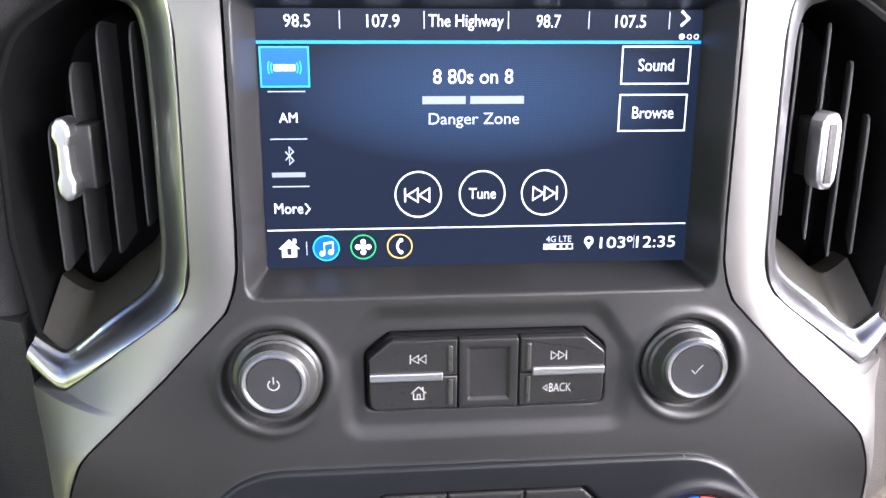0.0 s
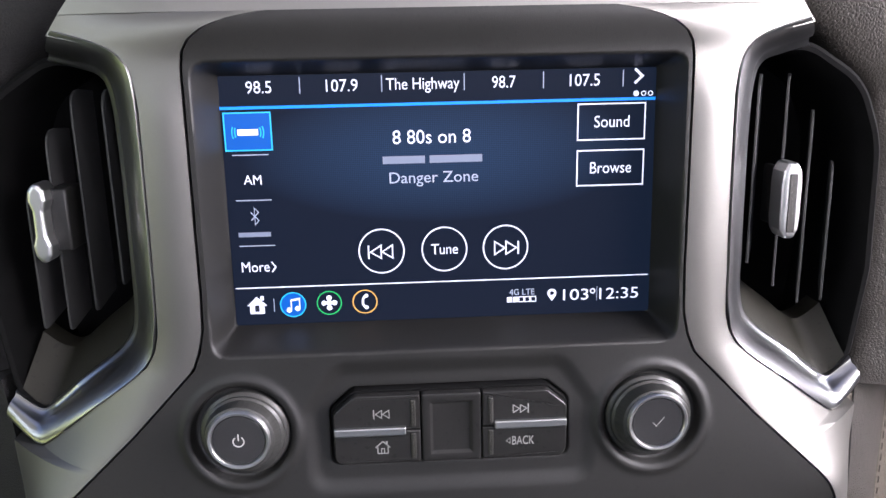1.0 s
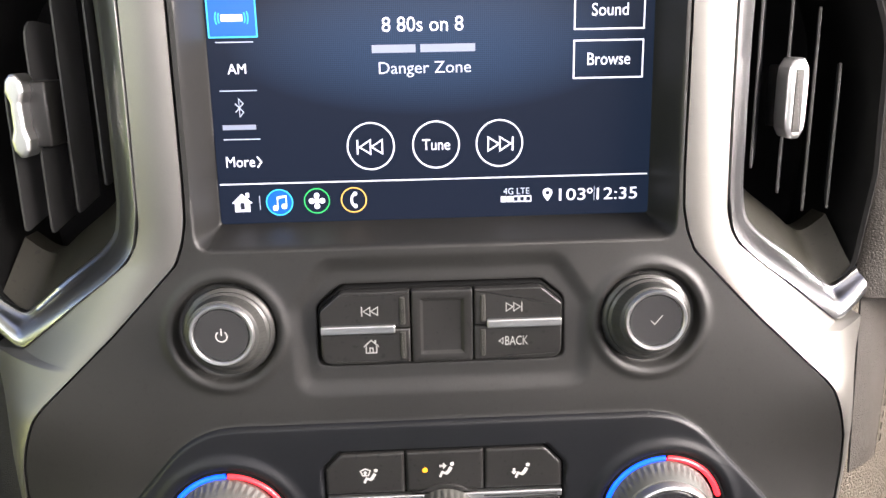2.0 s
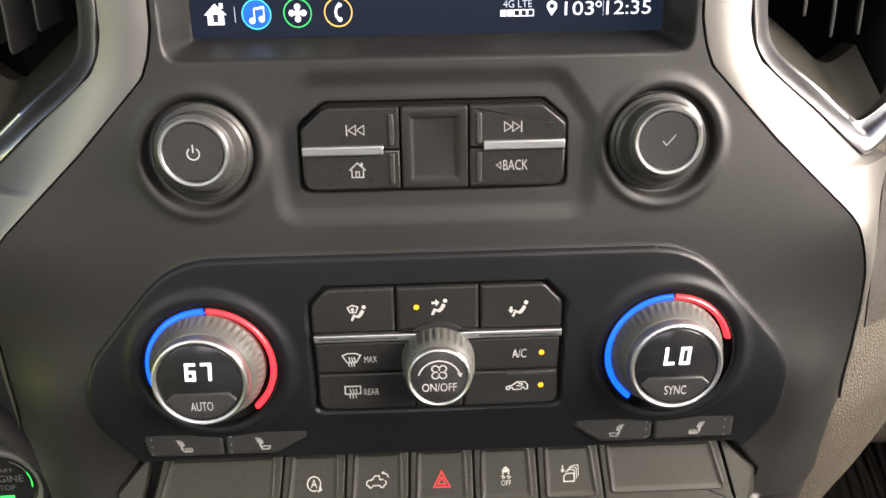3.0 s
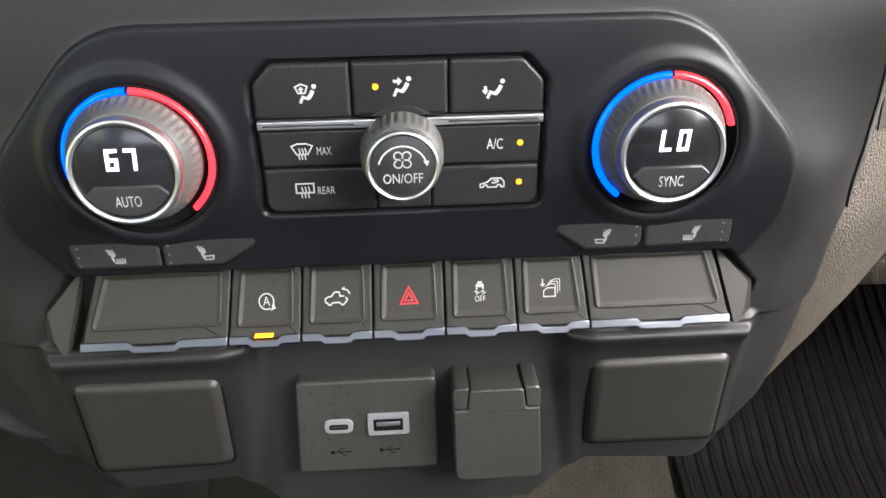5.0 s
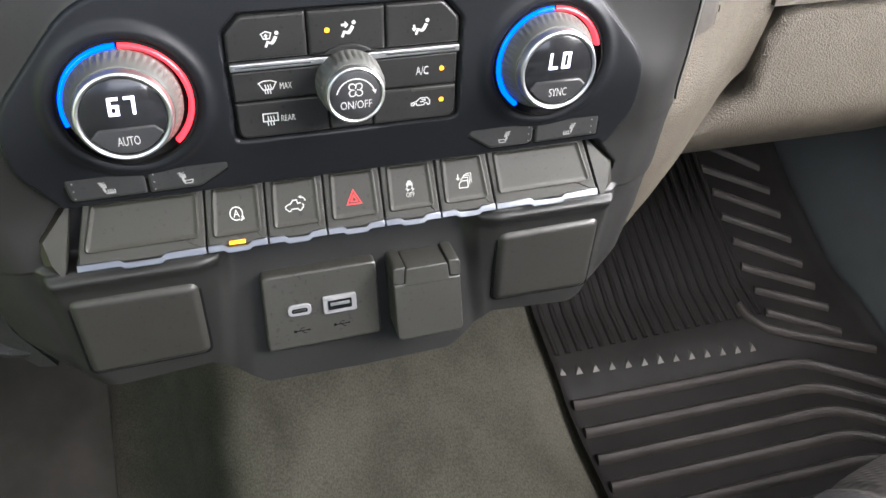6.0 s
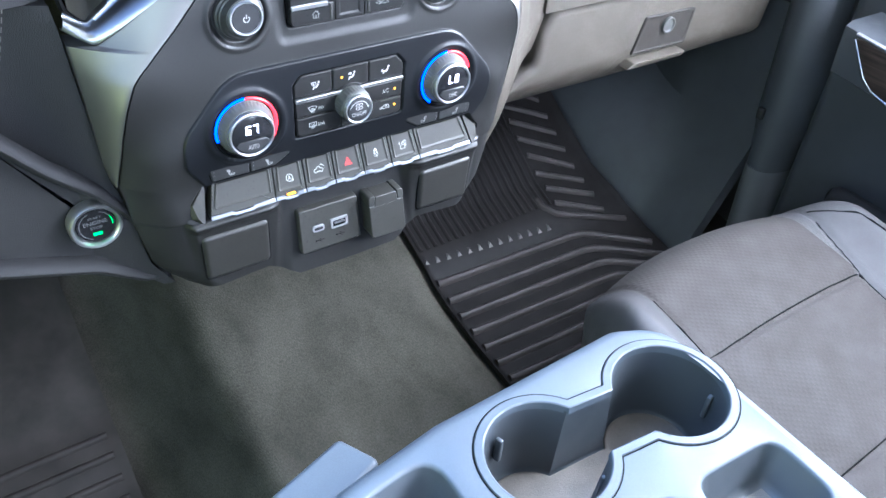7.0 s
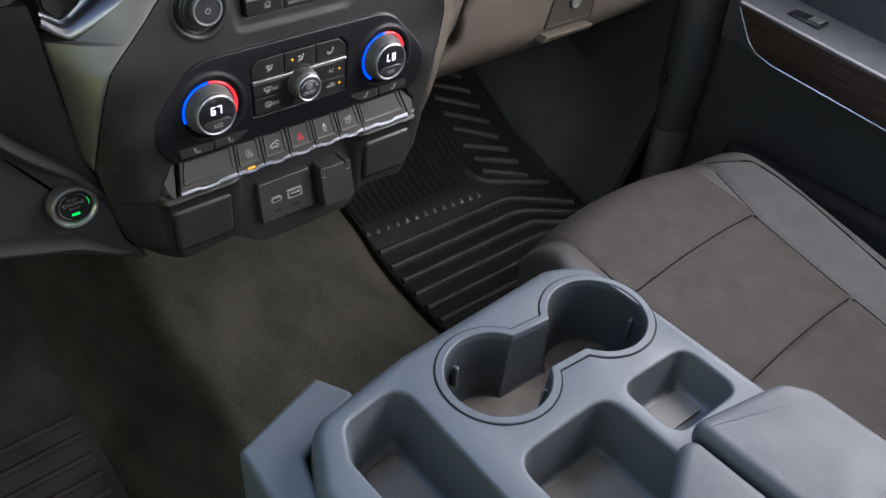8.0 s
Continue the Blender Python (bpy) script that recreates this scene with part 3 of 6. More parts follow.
def vent(side):
    s = side
    t = thing("air_vent", "black vertical air vent with chrome surround and chrome tab", "air vent", (s * 0.16, 0.345, 0.84), "dashboard air vents")
    po, pi = path_between(RING_OUT), path_between(RING_IN)

    def loop(f, push):
        out = []
        for a, b in zip(po, pi):
            x, z = a[0] + (b[0] - a[0]) * f, a[1] + (b[1] - a[1]) * f
            y0 = trim_y(a[0])
            y1 = 0.347 + 0.5 * max(0.0, b[0] - 0.15) * 0.2
            out.append((s * x, y0 + (y1 - y0) * f + push, z))
        return out

    bm = bmesh.new()
    loft(bm, [loop(0.0, 0.004), loop(0.0, 0.0002), loop(0.03, -0.0016), loop(0.12, -0.0028), loop(0.30, -0.0040), loop(0.52, -0.0042), loop(0.66, -0.0028), loop(0.70, 0.000),
              loop(0.86, 0.0005), loop(0.94, -0.001), loop(1.0, 0.001), loop(1.0, 0.012)], closed=False)
    bmesh.ops.recalc_face_normals(bm, faces=bm.faces[:])
    part("surround", bm, CHROME, t, "polished chrome surround", sharp=70)
    # dark cavity, its depth of shade put into a near-black colour
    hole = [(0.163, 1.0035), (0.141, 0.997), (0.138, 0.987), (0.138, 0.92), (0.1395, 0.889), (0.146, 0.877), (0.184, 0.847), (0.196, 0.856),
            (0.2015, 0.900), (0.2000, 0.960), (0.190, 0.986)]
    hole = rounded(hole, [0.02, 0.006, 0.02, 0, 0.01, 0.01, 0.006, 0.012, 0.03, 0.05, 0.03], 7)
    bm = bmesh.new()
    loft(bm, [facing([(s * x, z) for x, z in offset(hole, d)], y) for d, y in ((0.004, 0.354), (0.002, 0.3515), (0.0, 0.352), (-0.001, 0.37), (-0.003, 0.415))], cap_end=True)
    bmesh.ops.recalc_face_normals(bm, faces=bm.faces[:])
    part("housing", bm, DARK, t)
    # vertical vanes
    turn = 0.0 if s < 0 else 0.46
    for x, z0, z1 in ((0.1465, 0.902, 0.992), (0.1600, 0.890, 0.992), (0.1728, 0.881, 0.975), (0.1845, 0.882, 0.950)):
        b = bmesh.new()
        pts = rounded([(0, z0), (0.026, z0 + 0.004), (0.026, z1 - 0.002), (0, z1)], [0.003, 0.001, 0.001, 0.010], 4)
        rows = []
        for th, inset in ((-0.0006, 0.0004), (-0.0004, 0.0), (0.0004, 0.0), (0.0006, 0.0004)):
            rows.append([(s * x + th * math.cos(turn) + (d + inset) * math.sin(turn), 0.358 + (d + inset) * math.cos(turn) - th * math.sin(turn), z) for d, z in pts])
        loft(b, rows, cap_start=True, cap_end=True)
        bmesh.ops.recalc_face_normals(b, faces=b.faces[:])
        part("vane", b, VANE, t)
    # sloped sill at the foot
    front = path_between([(0.1395, 0.892), (0.1460, 0.8775), (0.1650, 0.8625), (0.1840, 0.8480), (0.1950, 0.8570)], 6)
    back = path_between([(0.1430, 0.902), (0.1490, 0.8920), (0.1640, 0.8800), (0.1790, 0.8690), (0.1920, 0.8770)], 6)
    bm = bmesh.new()
    loft(bm, [[(s * x, 0.3505, z) for x, z in front], [(s * x, 0.3520, z + 0.0008) for x, z in front], [(s * x, 0.3720, z) for x, z in back], [(s * x, 0.385, z) for x, z in back]], closed=False)
    bmesh.ops.recalc_face_normals(bm, faces=bm.faces[:])
    part("sill", bm, ROW, t)
    # tab
    hx = 0.1595 if s > 0 else -0.1745
    wide = 0.0047 if s > 0 else 0.0042
    half = [(0.30, 0.9175), (0.85, 0.9205), (1.0, 0.9250), (0.66, 0.9295), (0.62, 0.9405), (1.0, 0.9450), (0.85, 0.9495), (0.30, 0.9525)]
    if s > 0:
        half = [(0.45, 0.9175), (0.90, 0.9215), (1.0, 0.9260), (1.0, 0.9440), (0.90, 0.9485), (0.45, 0.9525)]
    tab = [(hx + wide * w, z) for w, z in half] + [(hx - wide * w, z) for w, z in half[::-1]]
    handle = part("tab", plate(tab, 0.3445, 0.012, 0.0020, 5, r=0.0018), SATIN, t, "satin chrome slider tab")
    if s > 0:
        part("insert", plate(rounded([(hx - 0.0019, 0.9205), (hx + 0.0019, 0.9205), (hx + 0.0019, 0.9475), (hx - 0.0019, 0.9475)], 0.0005), 0.3441, 0.004, 0.0004), POD, handle, "dark slot insert")
    part("arm", box(hx - 0.002 if s > 0 else hx, hx + 0.002 if s > 0 else hx + 0.010, 0.352, 0.372, 0.921, 0.949, 0.0012), BLACK, t)


# ---- touch screen ----
def touch_screen():
    t = thing("touch_screen", "lit infotainment touch screen on the radio page", "screen", (0, 0.345, 0.888))
    Y = 0.3378
    part("glass", plate(rounded([(-0.0922, 0.8878), (0.0932, 0.8878), (0.0925, 0.9990), (-0.0915, 0.9990)], 0.0016), Y, 0.012, 0.0003), DISPLAY, t, "dark blue lit display glass")
    y = Y - 0.0003

    def bar(name, x0, z0, x1, z1, mat, dy=0.0):
        return Drawing(0, 0, y - dy).rect(x0, z0, x1, z1).put(name, mat, t)

    for x in (-0.0580, -0.0240, 0.0105, 0.0440, 0.0780):
        bar("divider", x - 0.0002, 0.9882, x + 0.0002, 0.9952, LIT_GREY)
    for words, x0, x1, h in (("98.5", -0.0802, -0.0697, 0.0), ("107.9", -0.0472, -0.0340, 0.0), ("The Highway", -0.0222, 0.0085, 1.0), ("98.7", 0.0222, 0.0322, 0.0), ("107.5", 0.0552, 0.0680, 0.0)):
        letters(words, x0, x1, 0.9888 - 0.0013 * h, 0.9938, y, LIT_WHITE, t)
    Drawing(0, 0, y).line([(0.0830, 0.9955), (0.0862, 0.9925), (0.0830, 0.9895)], 0.0011).put("arrow", LIT_WHITE, t)
    Drawing(0, 0, y).disc(0.0838, 0.9852, 0.0012).put("page_dot", LIT_WHITE, t)
    for x in (0.0870, 0.0900):
        Drawing(0, 0, y).arc(x, 0.9852, 0.0009, 0.0004, n=20).put("page_dot", LIT_WHITE, t)
    bar("rule", -0.0915, 0.9824, 0.0922, 0.9836, LIT_BLUE)
    # source tile with a plain mark
    tile = bar("source_tile", -0.0905, 0.9652, -0.0708, 0.9812, LIT_TILE)
    Drawing(0, 0, y - 0.0001).line([(-0.0903, 0.9654), (-0.0710, 0.9654), (-0.0710, 0.9810), (-0.0903, 0.9810)], 0.0006, True).put("tile_border", LIT_CYAN, tile)
    Drawing(0, 0, y - 0.0001).rect(-0.0850, 0.9716, -0.0764, 0.9742).put("tile_mark", LIT_WHITE, tile)
    for s in (-1, 1):
        for r in (0.0054, 0.0066):
            Drawing(0, 0, y - 0.0001).arc(-0.0807, 0.9729, r, 0.0005, -22 if s > 0 else 158, 22 if s > 0 else 202, 8).put("tile_wave", LIT_CYAN, tile)
    for z in (0.9632, 0.9438, 0.9238):
        bar("menu_rule", -0.0880, z, -0.0728, z + 0.0004, LIT_GREY)
    letters("AM", -0.0840, -0.0765, 0.9508, 0.9548, y, LIT_WHITE, t)
    Drawing(-0.0805, 0.9370, y).line([(-0.0016, 0.0018), (0.0017, -0.0018), (0, -0.0037), (0, 0.0037), (0.0017, 0.0018), (-0.0016, -0.0018)], 0.0004).put("wireless_mark", LIT_GREY, t)
    bar("caption_bar", -0.0880, 0.9280, -0.0742, 0.9300, LIT_DIM)
    letters("More", -0.0878, -0.0758, 0.9123, 0.9168, y, LIT_WHITE, t)
    Drawing(0, 0, y).line([(-0.0748, 0.9166), (-0.0731, 0.9143), (-0.0748, 0.9120)], 0.0006).put("arrow", LIT_WHITE, t)
    letters("8 80s on 8", -0.0203, 0.0130, 0.9663, 0.9722, y, LIT_WHITE, t)
    bar("caption_bar", -0.0248, 0.9580, -0.0068, 0.9612, LIT_DIM)
    bar("caption_bar", -0.0048, 0.9580, 0.0178, 0.9612, LIT_DIM)
    letters("Danger Zone", -0.0222, 0.0160, 0.9480, 0.9543, y, LIT_GREY, t)
    for words, z0 in (("Sound", 0.9660), ("Browse", 0.9462)):
        Drawing(0, 0, y).line([(0.0590, z0), (0.0880, z0), (0.0880, z0 + 0.0152), (0.0590, z0 + 0.0152)], 0.0006, True).put("button_outline", LIT_WHITE, t)
        w = 0.0076 if words == "Sound" else 0.0090
        letters(words, 0.0737 - w, 0.0737 + w, z0 + 0.0052, z0 + 0.0102, y, LIT_WHITE, t)
    for x in (-0.0268, 0.0008, 0.0278):
        Drawing(0, 0, y).arc(x, 0.9198, 0.0098, 0.0006, n=56).put("round_button", LIT_WHITE, t)
    letters("Tune", -0.0050, 0.0067, 0.9175, 0.9222, y, LIT_WHITE, t)
    for x, s in ((-0.0268, -1), (0.0278, 1)):
        d = Drawing(x, 0.9195, y)
        for k in (-1, 0):
            o = k * 0.0050 * 1.0 + 0.0
            d.line([(s * (o + 0.0002), -0.0029), (s * (o + 0.0048), 0.0), (s * (o + 0.0002), 0.0029)], 0.0006, True)
        d.rect(min(s * 0.0053, s * 0.0060), -0.0030, max(s * 0.0053, s * 0.0060), 0.0030).put("skip_mark", LIT_WHITE, t)
    bar("rule", -0.0912, 0.9048, 0.0920, 0.9053, LIT_WHITE)
    home_mark(-0.0825, 0.8968, y, 0.0044, LIT_WHITE, LIT_BLACK, t)
    bar("divider", -0.0752, 0.8938, -0.0749, 0.8998, LIT_GREY)
    music = Drawing(-0.0667, 0.8968, y).disc(0, 0, 0.0054).put("round_button", LIT_TILE, t)
    Drawing(-0.0667, 0.8968, y - 0.0001).arc(0, 0, 0.0055, 0.0005).put("button_rim", LIT_CYAN, music)
    d = Drawing(-0.0667, 0.8968, y - 0.0001)
    d.disc(-0.0018, -0.0024, 0.0012).disc(0.0019, -0.0018, 0.0012).rect(-0.0011, -0.0024, -0.0006, 0.0024).rect(0.0026, -0.0018, 0.0031, 0.0030)
    d.fill((-0.0011, 0.0024), (0.0031, 0.0031), (0.0031, 0.0022), (-0.0011, 0.0015)).put("note_mark", LIT_WHITE, music)
    app = Drawing(-0.0508, 0.8970, y).arc(0, 0, 0.0053, 0.0005).put("button_rim", LIT_GREEN, t)
    d = Drawing(-0.0508, 0.8970, y)
    d.rect(-0.0024, -0.0007, 0.0024, 0.0007).rect(-0.0007, 0.0007, 0.0007, 0.0024).rect(-0.0007, -0.0024, 0.0007, -0.0007)
    d.disc(0, 0.0023, 0.0012, 16).disc(0, -0.0023, 0.0012, 16).disc(0.0023, 0, 0.0012, 16).disc(-0.0023, 0, 0.0012, 16).put("cross_mark", LIT_WHITE, app)
    call = Drawing(-0.0350, 0.8970, y).arc(0, 0, 0.0053, 0.0005).put("button_rim", LIT_GOLD, t)
    d = Drawing(-0.0350, 0.8970, y).arc(0.0026, 0, 0.0036, 0.0010, 128, 232, 10)
    d.disc(0.0006, 0.0027, 0.0009).disc(0.0006, -0.0027, 0.0009).put("handset_mark", LIT_WHITE, call)
    letters("4G LTE", 0.0295, 0.0408, 0.8975, 0.9003, y, LIT_GREY, t)
    for k in range(5):
        x = 0.0284 + 0.0027 * k
        d = Drawing(0, 0, y)
        if k < 2:
            d.rect(x, 0.8942, x + 0.0023, 0.8967)
        else:
            d.line([(x, 0.8943), (x + 0.0022, 0.8943), (x + 0.0022, 0.8966), (x, 0.8966)], 0.0004, True)
        d.put("signal_bar", LIT_WHITE, t)
    Drawing(0.0487, 0.8978, y).arc(0, 0, 0.0015, 0.0011, n=24).fill((-0.0019, -0.0009), (0, -0.0037), (0.0019, -0.0009)).put("pin_mark", LIT_WHITE, t)
    letters("103", 0.0538, 0.0653, 0.8942, 0.8994, y, LIT_WHITE, t)
    Drawing(0.0672, 0.8982, y).arc(0, 0, 0.0010, 0.0005, n=20).put("degree_mark", LIT_WHITE, t)
    bar("divider", 0.0690, 0.8938, 0.0692, 0.9002, LIT_GREY)
    letters("12:35", 0.0703, 0.0880, 0.8942, 0.8994, y, LIT_WHITE, t)


def home_mark(x, z, y, s, mat, hole, parent):
    d = Drawing(x, z, y, s)
    d.fill((-1.0, 0.0), (0.0, 0.95), (1.0, 0.0), (0.72, 0.0), (0.72, -0.85), (-0.72, -0.85), (-0.72, 0.0)).rect(0.38, 0.55, 0.70, 1.0)
    ob = d.put("home_mark", mat, parent)
    Drawing(x, z, y - 0.0001, s).rect(-0.22, -0.62, 0.22, 0.05).put("home_door", hole, ob)


# ---- radio knobs and keys ----
def radio_knob(cx, kind):
    t = thing("rotary_control", "round black radio knob with satin chrome rim, " + ("power mark" if kind == "power" else "tick mark"), "knob", (cx, 0.318, 0.850), "radio knobs")
    fz = 0.8510
    prof = [(0.0192, 0.3225), (0.0192, 0.3145), (0.0188, 0.3134), (0.0180, 0.3128), (0.0173, 0.3125), (0.0171, 0.3102), (0.0161, 0.3094), (0.0153, 0.3055), (0.0143, 0.3022), (0.0130, 0.3014)]
    part("body", lathe(prof, cx, fz, 160, lean=(0.0, -0.24), knurl={6: (60, 0.00018), 7: (60, 0.00018)}), RUBBER_DARK, t)
    part("rim", lathe([(0.0131, 0.3030), (0.0129, 0.3005), (0.0124, 0.2996), (0.0115, 0.2997), (0.0110, 0.3004), (0.0110, 0.3020)], cx, fz, 72), SATIN, t, "satin chrome rim")
    cap = part("cap", lathe([(0.0109, 0.3015), (0.0108, 0.3006), (0.0105, 0.3003)], cx, fz, 64), CAP, t)
    d = Drawing(cx, fz, 0.30005)
    if kind == "power":
        d.arc(0, -0.0004, 0.0022, 0.0005, 125, 415, 30).rect(-0.00025, 0.0, 0.00025, 0.0030).put("power_mark", WHITE, cap)
    else:
        d.line([(-0.0022, 0.0001), (-0.0007, -0.0016), (0.0025, 0.0023)], 0.0004).put("tick_mark", GREY_LEGEND, cap)


def radio_keys():
    t = thing("radio_key_panel", "black radio key panel with satin chrome bars", "button panel", (0, 0.312, 0.833))
    y = 0.3085
    part("bezel", plate(rounded([(-0.0502, 0.8322), (0.0512, 0.8322), (0.0512, 0.8575), (0.0420, 0.8652), (-0.0405, 0.8652), (-0.0502, 0.8570)], 0.004), 0.3128, 0.006, 0.0003), DARK, t)
    left_top = [(-0.0492, 0.8487), (-0.0125, 0.8487), (-0.0125, 0.8643), (-0.0402, 0.8643), (-0.0492, 0.8565)]
    left_low = [(-0.0492, 0.8482), (-0.0492, 0.8332), (-0.0125, 0.8332), (-0.0125, 0.8482)]
    right_top = [(0.0140, 0.8487), (0.0502, 0.8487), (0.0502, 0.8570), (0.0415, 0.8643), (0.0140, 0.8643)]
    right_low = [(0.0140, 0.8482), (0.0140, 0.8332), (0.0502, 0.8332), (0.0502, 0.8482)]
    k1 = part("key", plate(rounded(left_top, [0, 0, 0.0006, 0.003, 0.003]), y, 0.004, 0.0007), BUTTON, t)
    k2 = part("key", plate(rounded(left_low, [0, 0.005, 0.0006, 0]), y, 0.004, 0.0007), BUTTON, t)
    mid = [(-0.0118, 0.8332), (0.0133, 0.8332), (0.0133, 0.8643), (-0.0118, 0.8643)]
    part("key", plate(mid, y, 0.004, 0.0007, dish=0.0012, rim=0.0034, r=0.0012), BUTTON, t)
    k4 = part("key", plate(rounded(right_top, [0, 0, 0.003, 0.003, 0.0006]), y, 0.004, 0.0007), BUTTON, t)
    k5 = part("key", plate(rounded(right_low, [0, 0.0006, 0.005, 0]), y, 0.004, 0.0007), BUTTON, t)
    for k, x in ((k1, -0.0155), (k2, -0.0155), (k4, 0.0175), (k5, 0.0175)):
        z0, z1 = (0.8500, 0.8620) if k in (k1, k4) else (0.8352, 0.8470)
        part("ridge", plate(rounded([(x - 0.0011, z0), (x + 0.0011, z0), (x + 0.0011, z1), (x - 0.0011, z1)], 0.0008), y - 0.0006, 0.002, 0.0006), POD, k)
    for k, (x0, x1, z) in ((k1, (-0.0490, -0.0186, 0.8468)), (k4, (0.0192, 0.0500, 0.8477))):
        part("chrome_bar", plate(rounded([(x0, z), (x1, z), (x1, z + 0.0035), (x0, z + 0.0035)], 0.0007), y - 0.0016, 0.004, 0.0005), SATIN, k, "satin chrome bar")
    f = y - 0.0002
    for x, s, k in ((-0.0285, -1, k1), (0.0300, 1, k4)):
        d = Drawing(x, 0.8562, f, 0.62)
        for o in (-0.0050, 0.0):
            d.line([(s * (o + 0.0003), -0.0029), (s * (o + 0.0047), 0.0), (s * (o + 0.0003), 0.0029)], 0.0006, True)
        d.rect(min(s * 0.0053, s * 0.0061), -0.0034, max(s * 0.0053, s * 0.0061), 0.0034).put("skip_mark", GREY_LEGEND, k)
    d = Drawing(-0.0287, 0.8408, f, 0.0031).line([(-1.0, 0.0), (0.0, 0.95), (1.0, 0.0)], 0.16).line([(-0.70, 0.10), (-0.70, -0.85), (0.70, -0.85), (0.70, 0.10)], 0.15)
    d.rect(0.42, 0.55, 0.66, 0.95).line([(-0.2, -0.8), (-0.2, -0.15), (0.2, -0.15), (0.2, -0.8)], 0.13).put("home_mark", GREY_LEGEND, k2)
    letters("BACK", 0.0267, 0.0362, 0.8395, 0.8435, f, GREY_LEGEND, k5)
    Drawing(0.0250, 0.8415, f).line([(-0.0009, 0), (0.0008, 0.0013), (0.0008, -0.0013)], 0.0003, True).put("arrow_mark", GREY_LEGEND, k5)


# ---- climate panel ----
def seven_segment(digit, x, z, w, h, y, parent):
    seg = {"6": "afgedc", "7": "abc", "L": "fed", "0": "abcdef"}[digit]
    k = 0.0013
    boxes = {"a": (0, h - k, w, h), "d": (0, 0, w, k), "g": (0, h / 2 - k / 2, w, h / 2 + k / 2), "f": (0, h / 2, k, h), "e": (0, 0, k, h / 2), "b": (w - k, h / 2, w, h), "c": (w - k, 0, w, h / 2)}
    d = Drawing(x, z, y)
    for s in seg:
        a, b, c, e = boxes[s]
        sh = 0.06
        d.fill((a + sh * b, b), (c + sh * b, b), (c + sh * e, e), (a + sh * e, e))
    d.put("digit", DIGIT, parent)


def temperature_knob(cx, text, word, split):
    t = thing("temperature_knob", "round climate knob reading " + text + " inside a blue and red light ring", "knob", (cx, 0.314, 0.7605), "temperature knobs")
    cz, fz, fx = 0.7602, 0.7608, (-0.0937 if cx < 0 else 0.0952)
    part("well", lathe([(0.0283, 0.3105), (0.0281, 0.3062), (0.0268, 0.3056), (0.0265, 0.3085), (0.0215, 0.3095)], cx, cz, 72, cap_start=False, cap_end=False), DARK, t)
    for name, mat, a0, a1 in (("cool_light", RING_BLUE, 90, split[0]), ("warm_light", RING_RED, split[1], 88)):
        bm = bmesh.new()
        lo, hi = (a0, a1)
        n = 48
        rows = []
        for r, y in ((0.0264, 0.3082), (0.0264, 0.3064), (0.0260, 0.3057), (0.0253, 0.3054), (0.0245, 0.3057), (0.0241, 0.3064), (0.0241, 0.3082)):
            rows.append([(cx + r * math.cos(radians(lo + (hi - lo) * k / n)), y, cz + r * math.sin(radians(lo + (hi - lo) * k / n))) for k in range(n + 1)])
        loft(bm, rows, closed=False)
        bmesh.ops.recalc_face_normals(bm, faces=bm.faces[:])
        part(name, bm, mat, t, "blue lit arc" if mat is RING_BLUE else "red lit arc")
    part("skirt", lathe([(0.0234, 0.3095), (0.0233, 0.3052), (0.0229, 0.3044), (0.0221, 0.3018), (0.0216, 0.3014), (0.0204, 0.2978), (0.0198, 0.2968), (0.0185, 0.2964)], fx, fz, 192,
                        knurl={2: (48, 0.0006), 3: (48, 0.0006)}), RUBBER_GREY, t, "grey ribbed grip")
    part("rim", lathe([(0.0193, 0.2985), (0.0192, 0.2940), (0.0187, 0.2927), (0.0179, 0.2923), (0.0169, 0.2927), (0.0166, 0.2945)], fx, fz, 80), SATIN, t, "satin chrome rim")
    cap = part("display", lathe([(0.0166, 0.2940), (0.0165, 0.2932), (0.0161, 0.2929)], fx, fz, 72), GLOSS, t, "gloss black display cap")
    key = [(-0.0138, -0.0072), (-0.0108, -0.0044), (0.0108, -0.0044), (0.0138, -0.0072)]
    low = [(0.0156 * math.cos(radians(a)), 0.0156 * math.sin(radians(a))) for a in range(-26, -155, -8)]
    part("key", plate([(fx + a, fz + b) for a, b in key + low], 0.2919, 0.002, 0.0006), CAP, t, "matt black push key")
    seven_segment(text[0], fx - 0.0054, fz + 0.0012, 0.0042, 0.0078, 0.2924, cap)
    seven_segment("0" if text[1] == "O" else text[1], fx + 0.0008, fz + 0.0012, 0.0042, 0.0078, 0.2924, cap)
    w = 0.0044
    letters(word, fx - w, fx + w, fz - 0.0118, fz - 0.0078, 0.29170, WHITE, cap)


def seat_figure(d):
    """A seated figure seen from the side, filled."""
    d.line([(0.0027, 0.0016), (0.0016, -0.0004), (0.0004, -0.0018)], 0.0017)
    d.line([(0.0008, -0.0019), (-0.0016, -0.0010), (-0.0028, -0.0036)], 0.0012).disc(0.0032, 0.0033, 0.0010)


